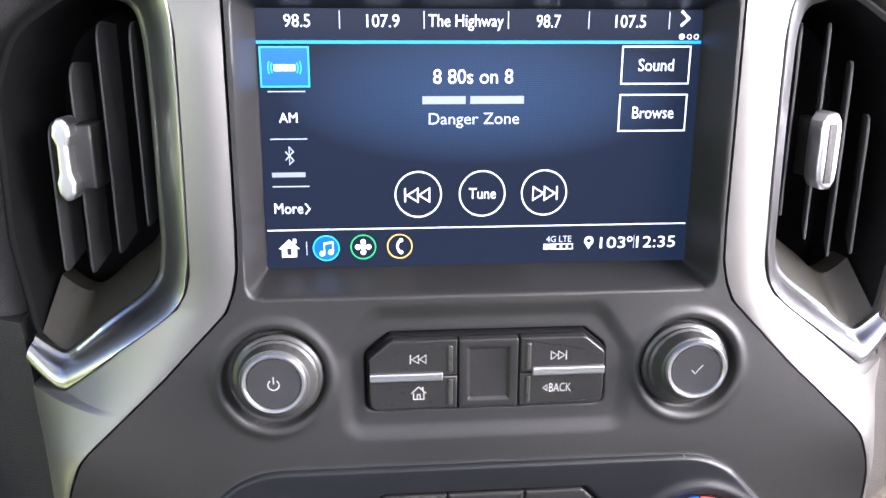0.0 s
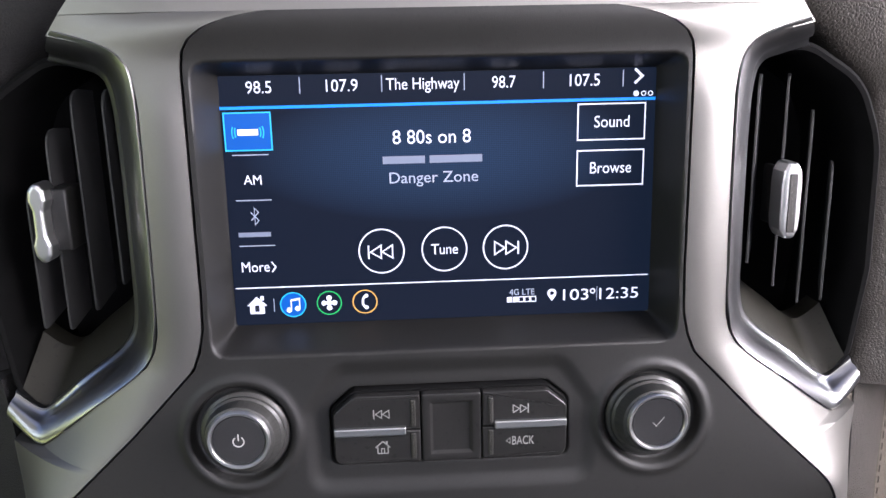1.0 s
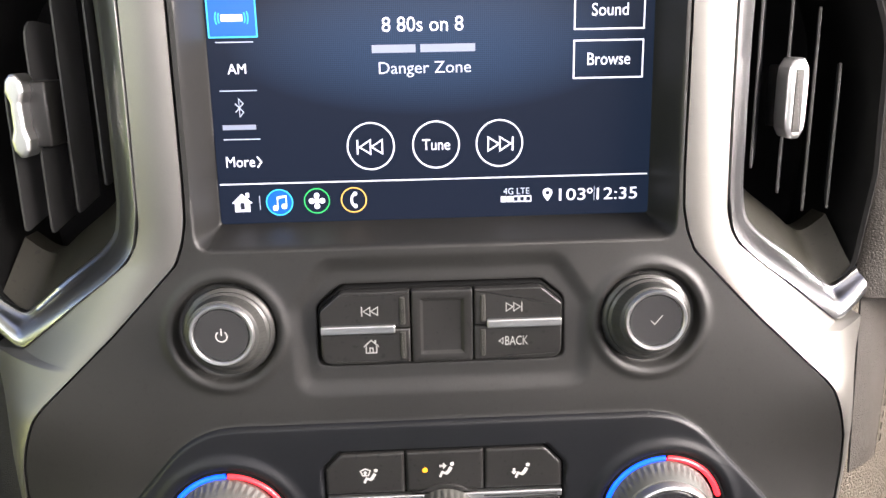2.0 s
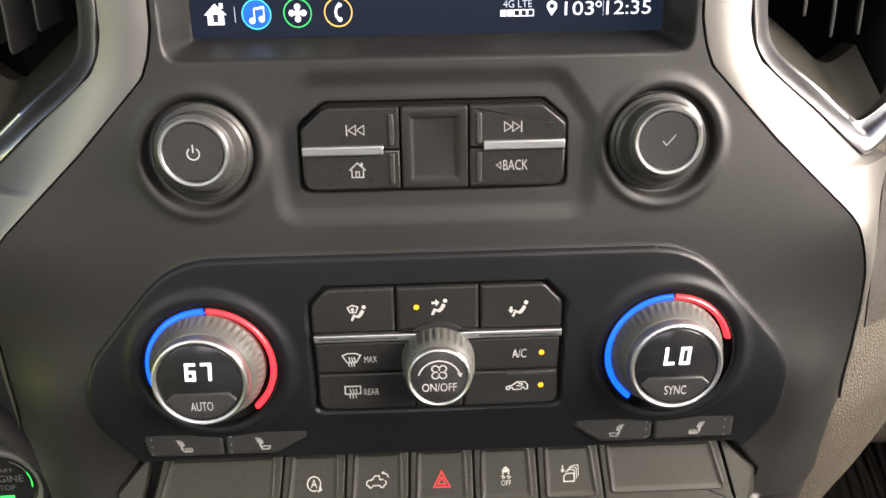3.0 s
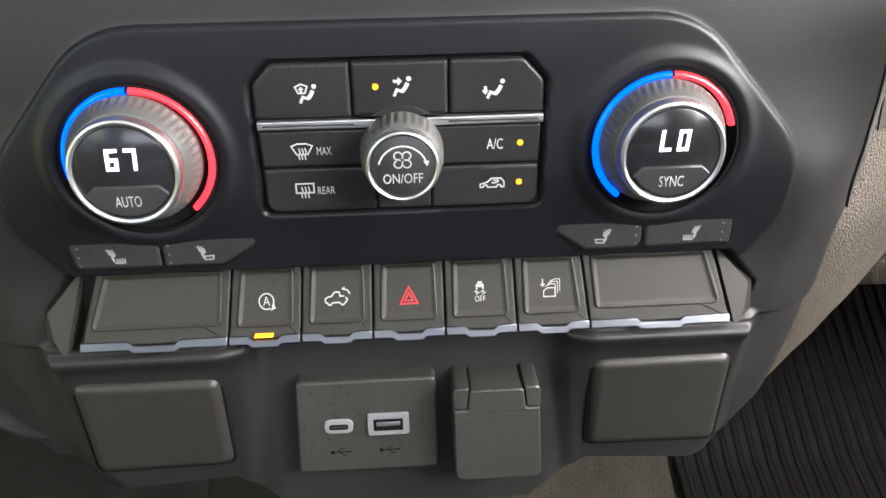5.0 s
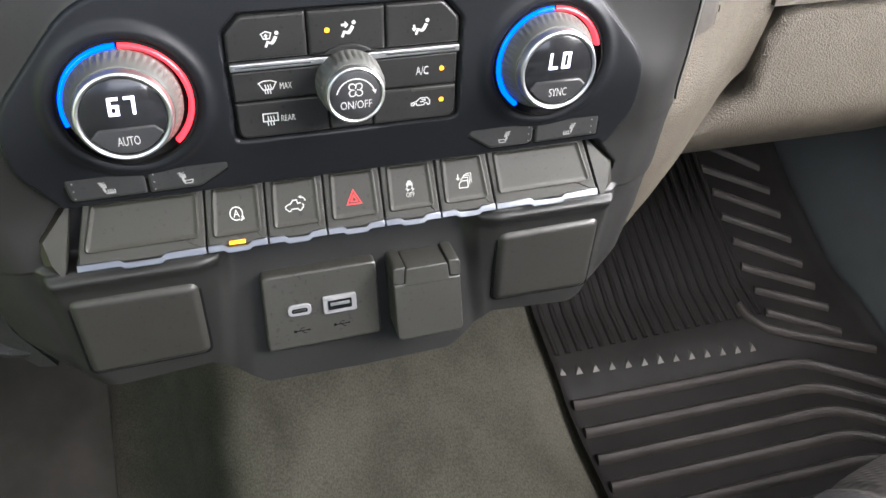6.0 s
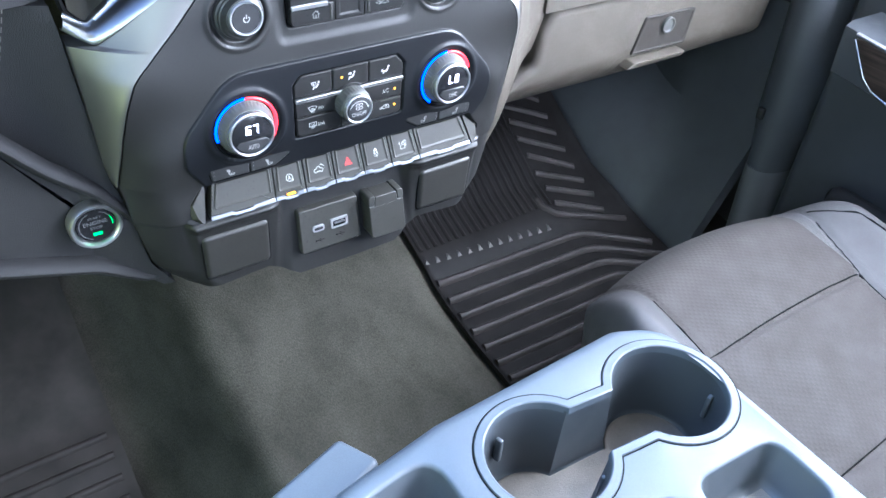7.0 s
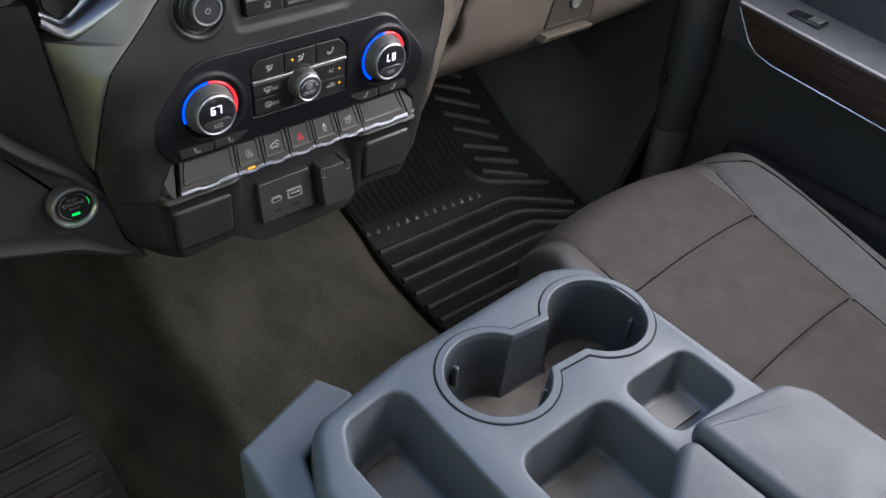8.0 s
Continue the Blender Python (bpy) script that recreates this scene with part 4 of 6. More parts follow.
def climate_keys():
    t = thing("climate_key_panel", "black climate key panel with chrome strip and amber lamps", "button panel", (0, 0.311, 0.738))
    y = 0.3070
    part("bezel", plate(rounded([(-0.0505, 0.7372), (0.0510, 0.7372), (0.0522, 0.7850), (0.0440, 0.7940), (-0.0440, 0.7940), (-0.0515, 0.7865)], 0.003), 0.3086, 0.006, 0.0003), DARK, t)
    arc = [(0.0003 + 0.0178 * math.cos(radians(a)), 0.7598 + 0.0178 * math.sin(radians(a))) for a in range(54, 127, 8)]
    keys = {
        "a": ([(-0.0505, 0.7738), (-0.0168, 0.7738), (-0.0168, 0.7930), (-0.0438, 0.7930), (-0.0505, 0.7860)], [0.001, 0.001, 0.001, 0.004, 0.004]),
        "b": ([(-0.0162, 0.7738), (0.0172, 0.7738), (0.0172, 0.7930), (-0.0162, 0.7930)], 0.001),
        "c": ([(0.0178, 0.7738), (0.0512, 0.7738), (0.0512, 0.7850), (0.0437, 0.7930), (0.0178, 0.7930)], [0.001, 0.001, 0.004, 0.004, 0.001]),
        "d": ([(-0.0496, 0.7556), (-0.0100, 0.7556), (-0.0100, 0.7692), (-0.0500, 0.7692)], 0.001),
        "e": ([(-0.0496, 0.7382), (-0.0095, 0.7382), (-0.0095, 0.7549), (-0.0496, 0.7549)], [0.005, 0.001, 0.001, 0.001]),
        "f": ([(0.0110, 0.7546), (0.0500, 0.7546), (0.0505, 0.7692), (0.0110, 0.7692)], 0.001),
        "g": ([(0.0110, 0.7380), (0.0500, 0.7380), (0.0500, 0.7539), (0.0110, 0.7539)], [0.001, 0.005, 0.001, 0.001]),
        "h": ([(-0.0090, 0.7382), (0.0105, 0.7382), (0.0105, 0.7500), (-0.0090, 0.7500)], 0.001),
    }
    k = {n: part("key", plate(p, y, 0.003, 0.0015 if n in "abc" else 0.0010, 5, r=r), BUTTON, t) for n, (p, r) in keys.items()}
    part("fan_brow", plate([(-0.0140, 0.7740)] + arc[::-1] + [(0.0146, 0.7740)], y - 0.0012, 0.003, 0.0004), BUTTON, k["b"])
    for x0, x1 in ((-0.0500, -0.0060), (0.0090, 0.0512)):
        strip = part("chrome_strip", plate(rounded([(x0, 0.7698), (x1, 0.7698), (x1, 0.7730), (x0, 0.7730)], 0.0006), y - 0.0012, 0.004, 0.0006), SATIN, t, "satin chrome strip")
        xa, xb = (x0 + 0.002, x0 + 0.034) if x0 < 0 else (x1 - 0.034, x1 - 0.002)
        part("slot", plate(rounded([(xa, 0.77105), (xb, 0.77105), (xb, 0.77165), (xa, 0.77165)], 0.0002), y - 0.00135, 0.001, 0.0001), RUBBER_DARK, strip, "thin dark slot")
    for n, (x0, x1, z) in (("g", (0.0290, 0.0495, 0.7532)),):
        part("ridge", plate([(x0, z - 0.0010), (x1, z - 0.0010), (x1, z + 0.0004), (x0, z + 0.0004)], y - 0.0004, 0.002, 0.0003), POD, k[n])
    f = y - 0.0002
    d = Drawing(-0.0318, 0.7822, f, 0.84)
    d.line([(-0.0046, 0.0032), (-0.0022, 0.0044), (0.0004, 0.0034), (-0.0006, 0.0006), (-0.0034, 0.0006)], 0.0006, True)
    d.fill((-0.0034, 0.0020), (-0.0022, 0.0034), (-0.0010, 0.0020), (-0.0017, 0.0020), (-0.0017, 0.0008), (-0.0027, 0.0008), (-0.0027, 0.0020))
    seat_figure(d)
    d.put("screen_seat_mark", WHITE, k["a"])
    d = Drawing(0.0008, 0.7838, f, 0.88)
    seat_figure(d)
    d.fill((-0.0030, 0.0018), (-0.0012, 0.0018), (-0.0012, 0.0006), (0.0006, 0.0024), (-0.0012, 0.0042), (-0.0012, 0.0030), (-0.0030, 0.0030)).put("face_seat_mark", WHITE, k["b"])
    d = Drawing(0.0335, 0.7820, f, 0.88)
    seat_figure(d)
    d.fill((-0.0050, -0.0002), (-0.0036, -0.0020), (-0.0022, -0.0002), (-0.0030, -0.0002), (-0.0030, 0.0014), (-0.0042, 0.0014), (-0.0042, -0.0002)).put("feet_seat_mark", WHITE, k["c"])
    for x, z, n in ((-0.0080, 0.7842, "b"), (0.0432, 0.7622, "f"), (0.0432, 0.7470, "g")):
        Drawing(x, z, f).disc(0, 0, 0.0011, 20).put("indicator_lamp", LED_AMBER, k[n], "amber lamp")
    d = Drawing(-0.0352, 0.7618, f, 0.98)
    d.line([(-0.0038, 0.0018), (-0.0016, 0.0027), (0.0016, 0.0027), (0.0038, 0.0018), (0.0020, -0.0014), (-0.0020, -0.0014)], 0.0005, True)
    for x in (-0.0011, 0, 0.0011):
        d.line([(x, 0.0010), (x + 0.0004, -0.0006), (x - 0.0002, -0.0020), (x, -0.0034)], 0.0005)
    d.put("front_defrost_mark", WHITE, k["d"])
    letters("MAX", -0.0300, -0.0248, 0.7601, 0.7630, f, LEGEND, k["d"])
    d = Drawing(-0.0354, 0.7468, f, 0.94)
    d.line([(-0.0034, -0.0012), (0.0034, -0.0012), (0.0034, 0.0026), (-0.0034, 0.0026)], 0.0006, True)
    for x in (-0.0013, 0, 0.0013):
        d.line([(x, 0.0014), (x + 0.0004, -0.0004), (x - 0.0002, -0.0018), (x, -0.0034)], 0.0005)
    d.put("rear_defrost_mark", WHITE, k["e"])
    letters("REAR", -0.0308, -0.0246, 0.7450, 0.7479, f, LEGEND, k["e"])
    letters("A/C", 0.0310, 0.0369, 0.7600, 0.7640, f, WHITE, k["f"])
    d = Drawing(0.0332, 0.7465, f)
    d.line([(-0.0044, -0.0012), (-0.0044, 0.0000), (-0.0020, 0.0006), (-0.0002, 0.0022), (0.0032, 0.0022), (0.0044, 0.0008), (0.0044, -0.0012), (0.0034, -0.0013), (0.0030, -0.0004), (0.0020, -0.0004), (0.0016, -0.0013),
            (-0.0016, -0.0013), (-0.0020, -0.0004), (-0.0030, -0.0004), (-0.0034, -0.0013)], 0.0005, True)
    d.line([(-0.0002, 0.0004), (0.0014, 0.0004), (0.0022, 0.0008), (0.0022, 0.0014), (0.0004, 0.0014)], 0.0005).put("recirculation_mark", WHITE, k["g"])
    # fan knob
    n = thing("fan_knob", "round grey fan knob with satin chrome rim and on off key", "knob", (0.0003, 0.307, 0.7605))
    cx, cz = 0.0003, 0.7598
    part("grip", lathe([(0.0152, 0.3110), (0.0150, 0.3060), (0.0148, 0.3030), (0.0146, 0.2990), (0.0138, 0.2962), (0.0128, 0.2950)], cx, cz + 0.0007, 160, knurl={2: (32, 0.0006), 3: (32, 0.0006)}), RUBBER_GREY, n, "grey ribbed grip")
    part("rim", lathe([(0.0131, 0.2960), (0.0130, 0.2932), (0.0126, 0.2922), (0.0120, 0.2919), (0.0114, 0.2923), (0.0112, 0.2940)], cx, cz, 72), SATIN, n, "satin chrome rim")
    cap = part("cap", lathe([(0.0112, 0.2936), (0.0111, 0.2927), (0.0108, 0.2925)], cx, cz, 64), CAP, n)
    g = 0.29225
    letters("ON/OFF", cx - 0.0069, cx + 0.0069, cz - 0.0060, cz - 0.0024, g, WHITE, cap)
    d = Drawing(cx, cz + 0.0026, g)
    for a in (45, 135, 225, 315):
        c, s = math.cos(radians(a)), math.sin(radians(a))
        d.line([(0.0003 * c - 0.0004 * s, 0.0003 * s + 0.0004 * c)] + [(0.0021 * c + 0.0014 * math.cos(radians(a + b)), 0.0021 * s + 0.0014 * math.sin(radians(a + b))) for b in range(110, -140, -25)], 0.0005)
    d.put("fan_mark", WHITE, cap)
    d = Drawing(cx, cz - 0.0010, g).arc(0, 0, 0.0085, 0.0006, 18, 165, 30).fill((0.0070, 0.0030), (0.0092, 0.0030), (0.0085, 0.0010)).put("sweep_mark", WHITE, cap)


def seat_heater_keys():
    def key(corners, r, x, flip, low, dots):
        t = thing("seat_heater_key", "black seat heating key with pale seat mark", "button", (x, 0.314, 0.716), "seat heating keys")
        y = 0.3098
        part("surround", plate(shape(corners, r, 0.0009), y + 0.0008, 0.005, 0.0002), DARK, t)
        b = part("key", plate(corners, y, 0.005, 0.0014, 5, r=r), KEY_GREY, t)
        d = Drawing(x, 0.7213, y - 0.0002, 0.82)
        for k in range(3):
            o = 0.0011 * k
            d.line([((-0.0030 + o) * flip, 0.0040 - 0.0006 * k), ((-0.0026 + o) * flip, 0.0022), ((-0.0014 + o * 0.6) * flip, 0.0002)], 0.0007)
        for k in range(3):
            z = 0.0034 - 0.0012 * k
            d.line([((-0.0040 + 0.0005 * k) * flip, z), ((-0.0030 + 0.0005 * k) * flip, z + 0.0004), ((-0.0018 + 0.0005 * k) * flip, z - 0.0002), ((-0.0006 + 0.0003 * k) * flip, z + 0.0003)], 0.0004)
        d.line([(-0.0016 * flip, 0.0002), (-0.0008 * flip, -0.0024)], 0.0012)
        if low:
            d.line([(-0.0008 * flip, -0.0030), (0.0034 * flip, -0.0030)], 0.0007)
            for k in range(4):
                c = 0.0004 + 0.0011 * k
                d.line([(c * flip, -0.0036), ((c + 0.0003) * flip, -0.0022), (c * flip, -0.0008)], 0.0006)
        else:
            d.line([(-0.0006 * flip, -0.0014), (0.0036 * flip, -0.0012), (0.0032 * flip, -0.0030), (-0.0006 * flip, -0.0032)], 0.0006, True)
        d.put("seat_mark", GREY_LEGEND, b)
        for z in (0.7252, 0.7215, 0.7178):
            Drawing(dots, z, y - 0.0002).disc(0, 0, 0.0004, 12).put("level_dot", GREY_TRIM, b)

    key([(-0.1262, 0.7278), (-0.1245, 0.7160), (-0.0925, 0.7160), (-0.0925, 0.7286)], [0.002, 0.003, 0.001, 0.001], -0.1090, 1, True, -0.1225)
    key([(-0.0915, 0.7286), (-0.0915, 0.7160), (-0.0695, 0.7160), (-0.0560, 0.7240), (-0.0562, 0.7290)], [0.001, 0.001, 0.004, 0.004, 0.002], -0.0755, 1, False, -0.0890)
    key([(0.0930, 0.7286), (0.0930, 0.7158), (0.0705, 0.7158), (0.0585, 0.7240), (0.0590, 0.7284)], [0.001, 0.001, 0.004, 0.004, 0.002], 0.0775, -1, False, 0.0905)
    key([(0.1292, 0.7278), (0.1288, 0.7163), (0.0940, 0.7158), (0.0940, 0.7286)], [0.002, 0.002, 0.001, 0.001], 0.1130, -1, True, 0.1250)


# ---- row of switches under the climate panel ----
def tilt(t):
    """Leans the switch row's face upwards."""
    for ob in t.children_recursive:
        for v in ob.data.vertices:
            v.co.y += 0.44 * (v.co.z - 0.6955)


def switch_row():
    y = 0.3150
    edges = [(-0.1225, -0.1305), (-0.0690, -0.0720), (-0.0412, -0.0430), (-0.0130, -0.0140), (0.0155, 0.0155), (0.0440, 0.0450), (0.0720, 0.0750), (0.1270, 0.1340)]
    labels = ["blank black storage-side switch cap", "black stop-start switch with lit amber lamp", "black tailgate switch with truck mark", "black hazard switch with red triangle",
              "black stability switch with car mark", "black window switch with stacked panes mark", "blank black switch cap catching light"]
    for i, label in enumerate(labels):
        (a0, a1), (b0, b1) = edges[i], edges[i + 1]
        g = 0.0004
        t = thing("row_switch", label, "switch", ((a1 + b1) / 2, 0.325, 0.680), "switch row")
        zt, zb = 0.7098, 0.6820
        bm = bmesh.new()
        pts = ccw([(a0 + g, zt), (b0 - g, zt), (b1 - g, zb), (a1 + g, zb)])
        plate(rounded(pts, 0.0006), y, 0.010, 0.0007, bm=bm)
        cap = part("cap", bm, ROW, t)
        m = 0.0032
        x0, x1 = a0 + m, b0 - m
        low = zb + (0.0046 if 0 < i < 6 else 0.0056)
        x2, x3 = a0 + (a1 - a0) * 0.82 + m * 0.85, b0 + (b1 - b0) * 0.82 - m * 0.85
        field = [(x0, zt - 0.0012), (x1, zt - 0.0012), (x3, low), (x2, low)]
        b2 = bmesh.new()
        loft(b2, [facing(shape(field, 0.0026, d), y + dy) for d, dy in ((0.0, 0.0005), (0.0, -0.0002), (-0.0004, -0.0009), (-0.0009, -0.0011), (-0.0016, -0.0006), (-0.0022, -0.0003), (-0.0026, -0.0002), (-0.0030, -0.0002))], cap_end=True)
        bmesh.ops.recalc_face_normals(b2, faces=b2.faces[:])
        part("field", b2, ROW, cap)
        # chrome lip with a dipped middle
        xa, xb = a1 + g, b1 - g
        mid, hw = (xa + xb) / 2, min(0.010, (xb - xa) * 0.24)
        z1, z0 = 0.6836, 0.6806
        lip = [(xa, z0), (mid - hw, z0), (mid - hw + 0.0016, z0 - 0.0012), (mid + hw - 0.0016, z0 - 0.0012), (mid + hw, z0), (xb, z0), (xb, z1), (mid + hw, z1),
               (mid + hw - 0.0020, z1 - 0.0016), (mid - hw + 0.0020, z1 - 0.0016), (mid - hw, z1), (xa, z1)]
        lip_bm = plate(lip, y - 0.0006, 0.006, 0.0004)
        for v in lip_bm.verts:
            v.co.y -= 0.10 * (z1 + 0.0003 - v.co.z)
        part("chrome_lip", lip_bm, LIP_CHROME, t, "satin chrome lip")
        f = y - 0.0006
        cx, cz = (a0 + b0) / 2 * 0.6 + (a1 + b1) / 2 * 0.4, 0.6962
        if i == 1:
            Drawing(cx, cz, f).arc(0, 0, 0.0029, 0.0005, -40, 300, 30).fill((0.0014, -0.0036), (0.0036, -0.0026), (0.0030, -0.0010)).put("stop_start_mark", LEGEND, t)
            letters("A", cx - 0.0014, cx + 0.0014, cz - 0.0016, cz + 0.0018, f, LEGEND, t)
            part("indicator_lamp", plate([((xa + xb) / 2 - 0.0040, 0.6836), ((xa + xb) / 2 + 0.0036, 0.6836), ((xa + xb) / 2 + 0.0038, 0.68425), ((xa + xb) / 2 - 0.0038, 0.68425)], y - 0.0024, 0.003, 0.0003), LED_AMBER, t, "lit amber lamp")
        elif i == 2:
            d = Drawing(cx, cz, f, 0.88)
            d.line([(-0.0056, -0.0016), (-0.0056, -0.0002), (-0.0046, 0.0006), (-0.0028, 0.0009), (-0.0014, 0.0026), (0.0008, 0.0026), (0.0011, 0.0009), (0.0030, 0.0009)], 0.0006)
            d.line([(0.0036, 0.0004), (0.0044, -0.0004), (0.0040, -0.0016), (0.0032, -0.0016)], 0.0006).line([(-0.0056, -0.0016), (-0.0046, -0.0018)], 0.0006)
            d.arc(-0.0036, -0.0018, 0.0010, 0.0006, 180, 360, 10).arc(0.0022, -0.0018, 0.0010, 0.0006, 180, 360, 10).line([(-0.0026, -0.0018), (0.0012, -0.0018)], 0.0006)
            d.arc(0.0030, 0.0012, 0.0026, 0.0006, 10, 80, 6).fill((0.0018, 0.0040), (0.0034, 0.0048), (0.0034, 0.0030)).put("truck_mark", LEGEND, t)
        elif i == 3:
            d = Drawing(cx, cz - 0.0004, f, 0.80)
            d.line([(-0.0045, -0.0034), (0.0045, -0.0034), (0.0, 0.0044)], 0.0007, True).line([(-0.0021, -0.0020), (0.0021, -0.0020), (0.0, 0.0016)], 0.0006, True).put("hazard_mark", RED_LEGEND, t, "red triangle mark")
        elif i == 4:
            d = Drawing(cx, cz + 0.0016, f, 0.92)
            d.fill((-0.0012, 0.0016), (-0.0008, 0.0026), (0.0008, 0.0026), (0.0012, 0.0016)).rect(-0.0018, 0.0002, 0.0018, 0.0015)
            d.rect(-0.0018, -0.0006, -0.0010, 0.0001).rect(0.0010, -0.0006, 0.0018, 0.0001)
            d.line([(-0.0012, -0.0010), (-0.0022, -0.0016), (-0.0004, -0.0019), (-0.0018, -0.0026)], 0.0005).line([(0.0016, -0.0010), (0.0006, -0.0016), (0.0024, -0.0019), (0.0010, -0.0026)], 0.0005).put("sliding_car_mark", LEGEND, t)
            letters("OFF", cx - 0.0022, cx + 0.0022, cz - 0.0036, cz - 0.0014, f, LEGEND, t)
        elif i == 5:
            d = Drawing(cx, cz, f, 0.9)
            for k2 in range(3):
                o = 0.0010 * k2
                d.line([(-0.0022 + o, 0.0010 + o), (0.0000 + o, 0.0020 + o), (0.0024 + o, 0.0020 + o), (0.0024 + o, -0.0030 + o)], 0.0004)
            d.line([(-0.0030, -0.0032), (0.0022, -0.0032), (0.0022, 0.0004), (-0.0014, 0.0004), (-0.0030, -0.0008)], 0.0005, True)
            d.line([(-0.0034, 0.0042), (-0.0034, 0.0016)], 0.0006).fill((-0.0046, 0.0022), (-0.0022, 0.0022), (-0.0034, 0.0008)).put("window_mark", LEGEND, t)
        tilt(t)
    for s in (-1, 1):
        t = thing("row_end_cap", "plain black faceted end cap of the switch row", "trim", (s * 0.137, 0.325, 0.68), "row end caps")
        flat = [(0.1285, 0.7080), (0.1300, 0.7080), (0.1420, 0.6950), (0.1400, 0.6850), (0.1372, 0.6800), (0.1354, 0.6800)]
        rim = [(0.1280, 0.7095), (0.1305, 0.7095), (0.1450, 0.6955), (0.1440, 0.6835), (0.1390, 0.6790), (0.1350, 0.6790)]
        bm = bmesh.new()
        loft(bm, [facing([(s * x, z) for x, z in flat], 0.3146), facing([(s * x, z) for x, z in rim], 0.3185), facing([(s * x, z) for x, z in rim], 0.330)], cap_start=True, cap_end=True)
        bmesh.ops.recalc_face_normals(bm, faces=bm.faces[:])
        part("cap", bm, ROW, t, sharp=20)
        tilt(t)


# ---- lower pods, sockets ----
def lower_panels():
    for s in (-1, 1):
        t = thing("blank_panel", "blank olive black square cover panel", "cover panel", (s * 0.108, 0.312, 0.615), "blank cover panels")
        pts = [(s * 0.0788, 0.6135), (s * 0.0792, 0.6615), (s * 0.1400, 0.6620), (s * 0.1385, 0.6125)]
        for name, bm, mat in (("groove", plate(shape(pts, 0.004, 0.0009), 0.3146, 0.004, 0.0003), DARK), ("cover", plate(pts, 0.3118, 0.008, 0.0046, 8, r=0.0055), COVER)):
            for v in bm.verts:
                v.co.y += 0.05 * (0.640 - v.co.z)
            part(name, bm, mat, t)
    t = thing("usb_panel", "black panel with two lit-grey data sockets", "socket panel", (-0.02, 0.315, 0.611))
    y = 0.3125
    part("plate", plate(rounded([(-0.0500, 0.6108), (0.0118, 0.6108), (0.0112, 0.6542), (-0.0490, 0.6542)], 0.0025), y, 0.012, 0.0012), POD, t)
    for name, cx, w, h, iw, ih in (("small_socket", -0.0315, 0.0062, 0.0031, 0.0042, 0.0012), ("large_socket", -0.0100, 0.0090, 0.0050, 0.0064, 0.0027)):
        out = rounded([(cx - w, 0.6335 - h), (cx + w, 0.6335 - h), (cx + w, 0.6335 + h), (cx - w, 0.6335 + h)], 0.0031 if w < 0.007 else 0.0014)
        sock = part(name, plate(out, y - 0.0012, 0.003, 0.0004), GREY_TRIM, t, "pale grey socket frame")
        part("opening", plate(rounded([(cx - iw, 0.6335 - ih), (cx + iw, 0.6335 - ih), (cx + iw, 0.6335 + ih), (cx - iw, 0.6335 + ih)], 0.0011 if w < 0.007 else 0.0003), y - 0.0014, 0.003, 0.0001), DARK, sock)
        part("tongue", plate([(cx - iw * 0.8, 0.6335 - 0.0003), (cx + iw * 0.8, 0.6335 - 0.0003), (cx + iw * 0.8, 0.6335 + ih * 0.55), (cx - iw * 0.8, 0.6335 + ih * 0.55)], y - 0.0016, 0.002, 0.0001), SATIN if w > 0.007 else BUTTON, sock)
        d = Drawing(cx + 0.0004, 0.6207, y - 0.0002, 0.85)
        d.line([(-0.0045, 0), (0.0040, 0)], 0.0006).fill((0.0040, 0.0008), (0.0054, 0), (0.0040, -0.0008)).disc(-0.0046, 0, 0.0010, 14)
        d.line([(-0.0020, 0), (-0.0004, 0.0018), (0.0014, 0.0018)], 0.0005).line([(-0.0006, 0), (0.0010, -0.0018), (0.0026, -0.0018)], 0.0005).put("socket_mark", DARK, t)
    t = thing("power_outlet_cover", "olive black hinged flap over the power outlet", "outlet cover", (0.036, 0.315, 0.611))
    part("flap", plate(rounded([(0.0185, 0.6110), (0.0560, 0.6110), (0.0550, 0.6445), (0.0490, 0.6445), (0.0480, 0.6535), (0.0250, 0.6535), (0.0240, 0.6445), (0.0180, 0.6445)],
                               [0.004, 0.004, 0.001, 0.001, 0.002, 0.002, 0.001, 0.001]), 0.3020, 0.019, 0.0009, 4), POD, t)
    for pts in ([(0.0178, 0.6450), (0.0237, 0.6450), (0.0247, 0.6545), (0.0178, 0.6545)], [(0.0493, 0.6450), (0.0552, 0.6450), (0.0552, 0.6545), (0.0483, 0.6545)]):
        part("hinge", plate(pts, 0.3021, 0.018, 0.0008, 4, r=[0.0006, 0.0006, 0.0006, 0.0030] if pts[0][0] < 0.03 else [0.0006, 0.0006, 0.0030, 0.0006]), POD, t)
    for ob in [o for o in scene.objects if o.parent and o.type == "MESH" and (o.parent.name in ("usb_panel", "power_outlet_cover") or (o.parent.parent and o.parent.parent.name == "usb_panel"))]:
        for v in ob.data.vertices:
            v.co.y += 0.17 * (v.co.z - 0.632)


# ---- dash beside the centre stack ----
def sheet(xz_y, x_of, zs, n, name, mat, parent, back=0.02, label=""):
    """A curved panel: rows at the heights zs from x_of(z)[0] to x_of(z)[1], its depth from xz_y(x, z)."""
    rows = []
    for z in zs:
        a, b = x_of(z)
        rows.append([(a + (b - a) * i / n, xz_y(a + (b - a) * i / n, z), z) for i in range(n + 1)])
    bm = grid(rows)
    skirt(bm, (0, back, 0))
    bmesh.ops.recalc_face_normals(bm, faces=bm.faces[:])
    return part(name, bm, mat, parent, label, sharp=60)


def steps(a, b, n):
    return [a + (b - a) * k / n for k in range(n + 1)]


